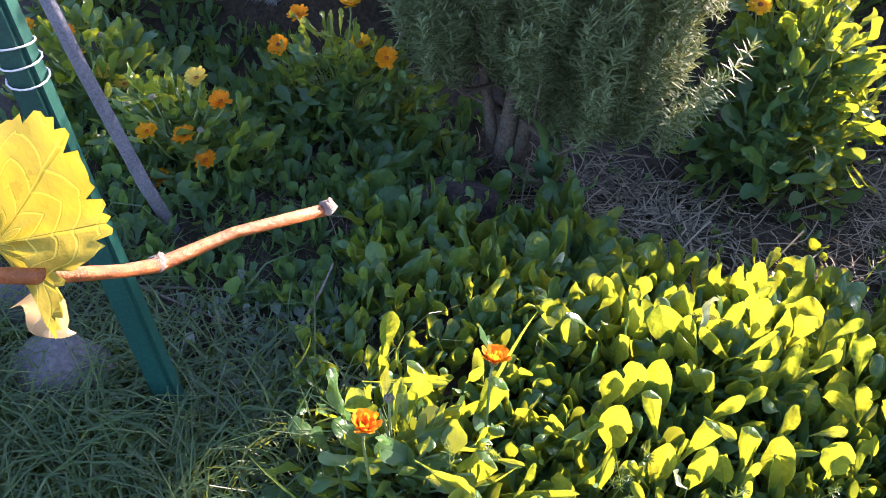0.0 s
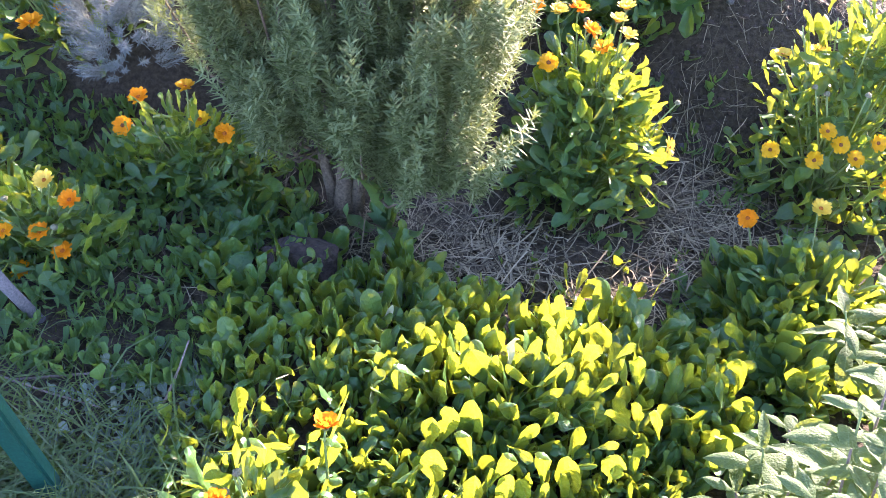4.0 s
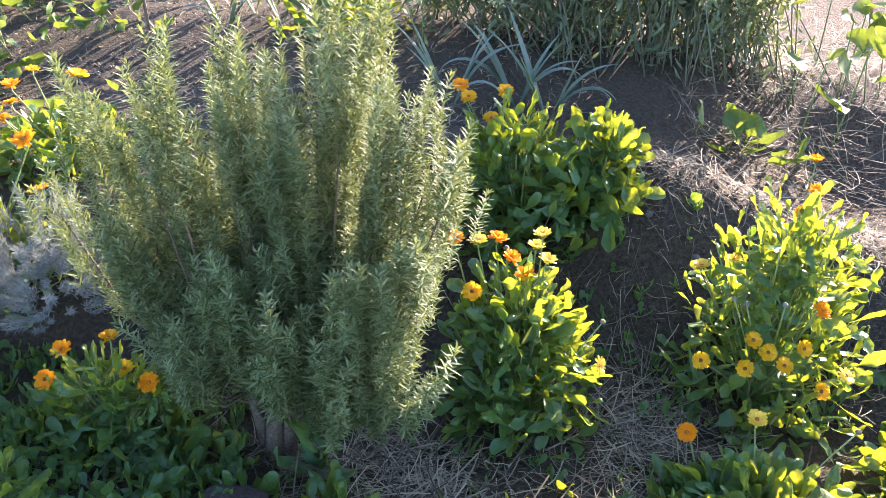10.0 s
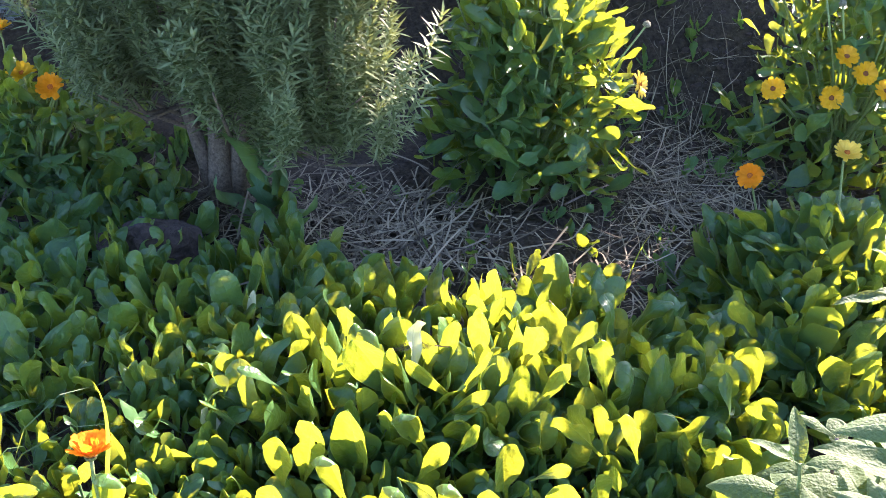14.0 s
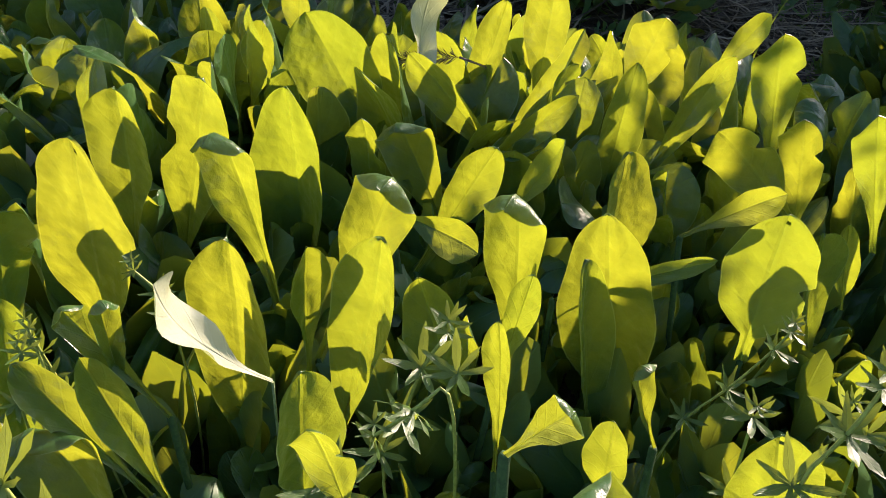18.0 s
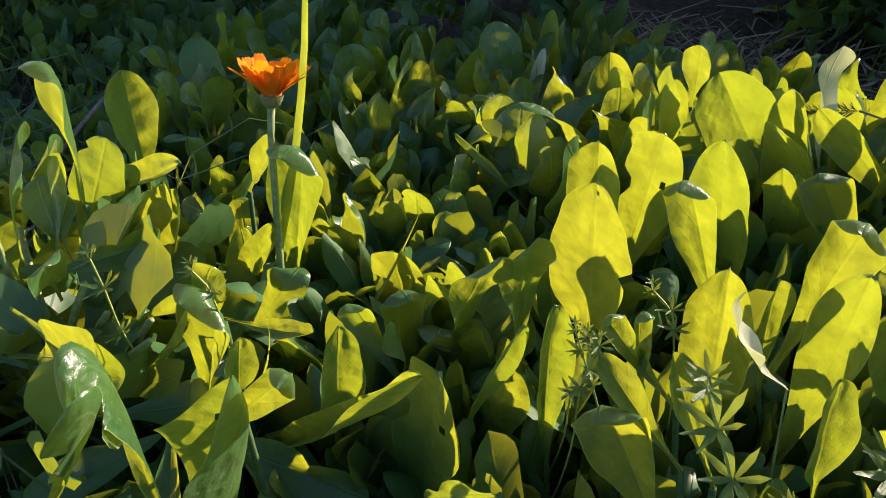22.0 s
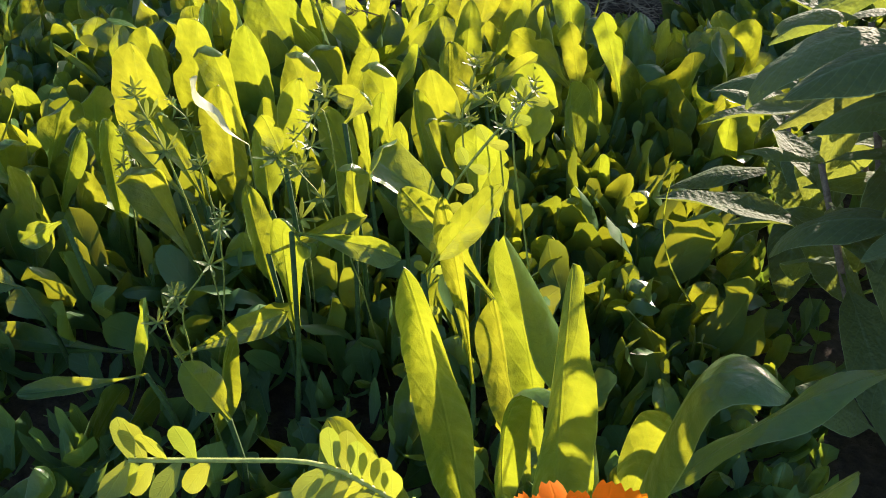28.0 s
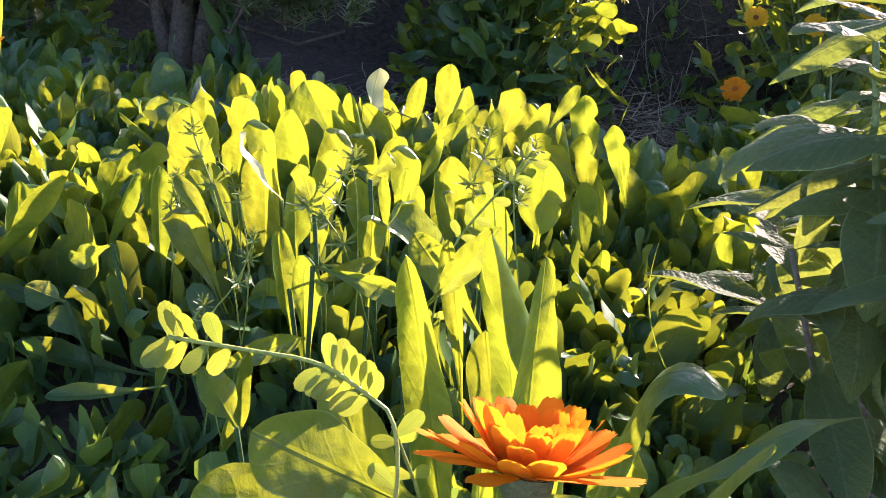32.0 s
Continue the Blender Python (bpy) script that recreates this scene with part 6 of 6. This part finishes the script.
    for root, tip, ln in (((1.20, 1.20, 0.03), (0.985, 1.06, 0.30), 0.30), ((0.455, 1.20, 0.12), (0.52, 1.262, 0.345), 0.38), ((0.10, 1.20, 0.10), (0.20, 1.22, 0.24), 0.30), ((0.46, 1.10, 0.1), (0.60, 1.14, 0.26), 0.22), ((0.50, 1.12, 0.1), (0.56, 1.30, 0.20), 0.22), ((0.36, 1.0, 0.12), (0.20, 0.98, 0.30), 0.26), ((1.1, 1.9, 0.0), (1.13, 1.95, 0.2), 0.2)):
        ob = thing("grass_blade", "single arching yellow-green grass blade", "grass", root, "single grass blades")
        v, f, uv = blade
        part("blade", mesh_of("blade", v, f, VETCH, uv), ob, aim(root, tip, (0.3, -0.4, 1), ln, ln * 0.65, ln))
    strip = thing("grass_blade", "broad bleached grass blade standing among the seedlings", "grass", (0.505, 1.645, ground(0.505, 1.645)), "single grass blades")
    part("blade", leaf_mesh("blade", PALELEAF, kind="tongue", width=0.11, bend=0.15, cup=0.4, wave=0.0, seed=6, nu=10, nv=4), strip, aim((0.490, 1.645, ground(0.505, 1.645)), (0.519, 1.645, 0.187), (-0.2, -0.9, 0.3), 0.13, 0.15, 0.13))
    # pale turned leaves and a foxtail seed head in the bed
    pale = leaf_mesh("pale_leaf", PALELEAF, kind="spoon", width=0.34, bend=0.7, cup=0.3, wave=0.06, seed=71, nu=18, nv=8)
    for base, tip, ln in (((0.802, 1.163, 0.243), (0.764, 1.131, 0.297), 0.076), ((0.80, 1.53, 0.16), (0.775, 1.56, 0.275), 0.115), ((0.56, 1.42, 0.13), (0.51, 1.40, 0.205), 0.09)):
        ob = thing("fallen_leaf", "pale leaf caught among the seedlings, sun glint put into its colour", "leaf", base, "pale leaves in the bed")
        part("blade", pale, ob, aim(base, tip, (0.40, -0.15, 0.90), ln, ln * 0.85, ln))
        part("stalk", tube("stalk", STEM, arc(tuple(Vector(base) - Vector((0, 0, 0.06))), base, 0.0, 3), 0.0006, 5), ob)
    ob = thing("foxtail_grass", "dry foxtail grass head bending over the leaves", "grass", (0.86, 1.58, ground(0.86, 1.58)))
    stalk = [(0.86, 1.58, ground(0.86, 1.58)), (0.855, 1.575, 0.15), (0.84, 1.565, 0.205), (0.82, 1.555, 0.215)]
    part("stalk", tube("stalk", TWIG, stalk, 0.001, 5), ob)
    hairs = []
    spike = leaf_arrays(kind="lance", width=0.08, bend=0.1, seed=5, nu=2, nv=1)
    for k in range(150):
        s = r.random()
        p = Vector((0.82 - 0.052 * s, 1.555 - 0.006 * s, 0.215 - 0.008 * s * s))
        d = Vector((-0.8, r.uniform(-1, 1), r.uniform(-1, 1)))
        hairs.append((spike, aim(p, p + d, (r.uniform(-1, 1), -1, 1), 0.010, 0.008, 0.010)))
    part("seed_head", merged("seed_head", STRAW, hairs), ob)
    # twigs on the soil
    for a, b, rad in (((0.99, 2.20, 0.03), (1.08, 2.24, 0.06), 0.0025), ((-0.35, 1.30, 0.16), (0.02, 1.42, 0.15), 0.004), ((0.10, 1.30, 0.13), (0.13, 1.46, 0.22), 0.0035), ((-0.25, 1.34, 0.17), (0.0, 1.30, 0.17), 0.003), ((0.25, 1.86, 0.10), (0.32, 1.76, 0.10), 0.002)):
        ob = new("twig", tube("twig", TWIG, arc(a, b, 0.012, 6, 0.01), [rad, rad * 0.95, rad * 0.9, rad * 0.8, rad * 0.7, rad * 0.6, rad * 0.5], 6))
        tagged(ob, "dry grey-brown twig lying on the soil", "twig", "dry twigs")


build_creepers()


# ---- garden beyond the bank ----
def build_back():
    r = random.Random(55)
    broad = [leaf_mesh("squash_leaf", FARLEAF, kind="round", width=0.95, bend=b, cup=0.2, wave=0.08, seed=300 + k, nu=8, nv=6) for k, b in enumerate((0.4, 0.8, 1.2))]

    def patch(name, label, count, place, size, low=0.05, high=0.25, group=""):
        cx, cy = place()
        plant = thing(name, label, "plant", (cx, cy, ground(cx, cy)), group)
        for _ in range(count):
            x, y = place()
            g = ground(x, y)
            b = Vector((x, y, g + r.uniform(low, high)))
            d = Vector((r.uniform(-0.7, 0.7), r.uniform(-1, 0.3), r.uniform(-0.1, 0.7)))
            ln = size * r.uniform(0.6, 1.2)
            part("leaf", r.choice(broad), plant, aim(b, b + d, (r.uniform(-0.3, 0.3), -0.3, 1), ln, ln, ln))
            if r.random() < 0.4:
                part("stalk", tube("stalk", STEM, arc((x + r.uniform(-0.05, 0.05), y + 0.03, g - 0.01), tuple(b + d.normalized() * ln * 0.3), 0.0, 3), 0.003, 4), plant)

    patch("squash_plant", "sprawling squash vine with sunlit broad leaves", 200, lambda: (r.uniform(-2.8, -1.35), r.uniform(3.6, 5.2)), 0.085, 0.03, 0.15)
    mat_leaves = []
    flatleaf = [leaf_arrays(kind="round", width=0.95, bend=b, cup=0.2, wave=0.08, seed=330 + k, nu=6, nv=4) for k, b in enumerate((0.4, 0.8, 1.2))]
    for _ in range(900):
        x, y = r.uniform(-3.2, -1.15) + r.gauss(0, 0.08), r.uniform(3.3, 5.2)
        if noise.noise((x * 1.7, y * 1.7, 5.0)) < -0.12:
            continue
        b = Vector((x, y, ground(x, y) + r.uniform(0.01, 0.13)))
        ln = r.uniform(0.06, 0.11)
        mat_leaves.append((r.choice(flatleaf), aim(b, b + Vector((r.uniform(-1, 1), r.uniform(-1, 0.4), r.uniform(-0.2, 0.5))), (r.uniform(-0.4, 0.4), -0.35, 1), ln, ln, ln)))
    tagged(new("squash_foliage", merged("squash_foliage", FARLEAF, mat_leaves)), "dense mat of sunlit squash leaves on the slope", "plant", kind="stuff")
    patch("squash_plant", "small squash runner on bare soil", 26, lambda: (r.gauss(-1.0, 0.14), r.gauss(4.05, 0.10)), 0.08, 0.02, 0.10)
    patch("squash_plant", "squash leaves at the edge of the far grass", 40, lambda: (r.uniform(-1.5, -0.5), r.uniform(4.9, 5.6)), 0.12)
    patch("pumpkin_plant", "large pale leaves on the sunny slope", 22, lambda: (r.gauss(2.25, 0.16), r.gauss(4.0, 0.18)), 0.15, 0.15, 0.55)
    patch("dock_plant", "dark leafy dock on the far side of the path", 16, lambda: (r.gauss(1.75, 0.10), r.gauss(3.65, 0.06)), 0.12, 0.02, 0.10)
    patch("calendula_plant", "dark broad-leaved plant beside the orange flowers", 50, lambda: (r.gauss(-0.66, 0.12), r.gauss(3.05, 0.12)), 0.08, 0.02, 0.12)
    # leeks
    strap = [leaf_mesh("leek_leaf", BLUELEAF, kind="lance", width=0.075, bend=b, cup=0.5, wave=0.0, seed=320 + k, nu=12, nv=2) for k, b in enumerate((0.6, 1.4, 2.4, 0.2))]
    for k, (x, y) in enumerate(((-0.50, 4.35), (-0.35, 4.25), (-0.20, 4.15), (-0.62, 4.5), (0.0, 4.05), (-0.10, 4.4), (0.62, 3.45), (0.86, 3.55), (0.98, 3.5), (-0.42, 4.05))):
        g = ground(x, y)
        plant = thing("leek", "blue-green leek with long arching strap leaves", "leek", (x, y, g), "leeks")
        for j in range(8):
            az = 3.14 * (j % 2) + r.uniform(-0.5, 0.5)
            b = Vector((x, y, g))
            ln = r.uniform(0.30, 0.48)
            part("leaf", r.choice(strap), plant, aim(b, b + turned(az) * 0.35 + Vector((0, 0, 1)), turned(az), ln, ln, ln))
    # stick with a white cap
    g = ground(-0.80, 4.1)
    marker = thing("garden_marker", "thin wooden stake with a white cap", "stake", (-0.80, 4.1, g))
    part("stake", tube("stake", TWIG, [(-0.80, 4.1, g - 0.03), (-0.795, 4.1, g + 0.2), (-0.80, 4.1, g + 0.36)], 0.008, 7), marker)
    v, f, _ = dome_arrays(0.048, 0.035, 4, 16, 0.03, 9)
    part("cap", mesh_of("cap", v, f, CUP), marker, Matrix.Translation((-0.80, 4.1, g + 0.335)), "white plastic cap")
    # far calendula
    far = bush("far calendula bush with orange flowers", (0.10, 4.05), (0.28, 0.2, 0.50), 80, 70, leaf=0.09, joined=120)
    for k in range(13):
        x, y = r.gauss(0.10, 0.14), r.gauss(4.0, 0.08)
        flower(far, (x, y, ground(x, y) + r.uniform(0.38, 0.56)), (0.10, 4.05, ground(0.1, 4.05)), 0.032, "oyo"[k % 3], (0, -0.2, 1), 1)
    # flowering brassica thicket
    leafy = [leaf_arrays(kind="lance", width=0.28, bend=0.6, cup=0.2, seed=400 + k, nu=4, nv=2) for k in range(3)]
    dot = leaf_arrays(kind="round", width=0.9, bend=0.3, cup=0.3, seed=410, nu=3, nv=2)
    for k, (cx, cy, sx, h, n) in enumerate(((0.62, 4.2, 0.28, 0.50, 60), (1.0, 4.1, 0.30, 0.62, 80), (1.45, 4.15, 0.30, 0.95, 130), (1.78, 4.25, 0.28, 0.75, 80), (1.2, 4.5, 0.45, 0.9, 90))):
        g = ground(cx, cy)
        plant = thing("mustard_bush", "tangled mustard bush with tiny pale yellow flowers", "plant", (cx, cy, g), "mustard thicket")
        stems, leaves, blooms = [], [], []
        for _ in range(n):
            tip = Vector((cx + r.gauss(0, sx * 0.55), cy + r.gauss(0, 0.17), 0))
            tip.z = ground(tip.x, tip.y) + h * r.uniform(0.45, 1.05)
            root = Vector((cx + r.gauss(0, 0.16), cy + r.gauss(0, 0.10), 0))
            root.z = ground(root.x, root.y) - 0.01
            path = arc(root, tip, 0.05, 5, r.uniform(-0.05, 0.05))
            stems.append((tube_arrays(path, [0.004, 0.0035, 0.003, 0.0025, 0.002, 0.0012], 4), Matrix.Identity(4)))
            for j in range(16):
                p = path[0].lerp(path[5], r.random() ** 0.7) + Vector((r.gauss(0, 0.03), r.gauss(0, 0.03), r.gauss(0, 0.02)))
                d = Vector((r.uniform(-1, 1), r.uniform(-1, 1), r.uniform(-0.2, 0.8)))
                ln = r.uniform(0.04, 0.085)
                leaves.append((r.choice(leafy), aim(p + d * 0.01, p + d, (0, -0.2, 1), ln, ln, ln)))
            for j in range(24):
                p = path[4].lerp(path[5], r.uniform(-0.2, 1.1)) + Vector((r.uniform(-0.03, 0.03), r.uniform(-0.03, 0.03), r.uniform(-0.02, 0.03)))
                d = Vector((r.uniform(-1, 1), r.uniform(-1, 1), r.uniform(0, 1)))
                blooms.append((dot, aim(p, p + d, (0, -1, 1), 0.016, 0.018, 0.016)))
        tagged(part("stem_tangle", merged("stem_tangle", DULLSTEM, stems), plant), kind="stuff")
        part("foliage", merged("foliage", MUSTARD, leaves), plant)
        part("blossom", merged("blossom", BLOOM, blooms), plant, None, "tiny pale yellow blossom")
    poppy = thing("poppy", "two red-orange poppies beyond the rosemary", "flower", (0.45, 3.95, ground(0.45, 3.95)))
    for x, z in ((0.40, 0.36), (0.50, 0.42)):
        p = Vector((x, 3.95, ground(x, 3.95) + z))
        flower(poppy, p, (0.45, 3.95, ground(0.45, 3.95)), 0.04, "o", (0, -0.3, 1), 1)
    # pebbles and clods on bare soil
    bm = bmesh.new()
    bmesh.ops.create_icosphere(bm, subdivisions=1, radius=1.0)
    base = [tuple(v.co) for v in bm.verts], [tuple(v.index for v in f.verts) for f in bm.faces], None
    bm.free()
    pieces = []
    for k in range(3500):
        x, y = (r.uniform(0.8, 2.3), r.uniform(2.4, 3.2)) if k % 2 else (r.uniform(-2.5, 1.0), r.uniform(2.9, 5.2))
        s = 0.004 + 0.012 * r.random() ** 3
        m = Matrix.Translation((x, y, ground(x, y))) @ Matrix.Rotation(r.uniform(0, 6), 4, "Z") @ Matrix.Diagonal((s, s * r.uniform(0.6, 1), s * 0.7, 1))
        pieces.append((base, m))
    ob = new("pebbles", merged("pebbles", CLOD, pieces, False))
    tagged(ob, "small clods and pebbles on bare soil", "pebbles", kind="stuff")
    for x, y in ((1.30, 2.92), (1.21, 2.62), (1.45, 2.85), (1.12, 2.66)):
        ob = new("pebble", mesh_of("pebble", [tuple(Vector(v) * 0.014) for v in base[0]], base[1], STONE))
        ob.location = (x, y, ground(x, y) + 0.005)
        tagged(ob, "pale rounded pebble on the bank", "pebble", "pale pebbles on the bank")


build_back()
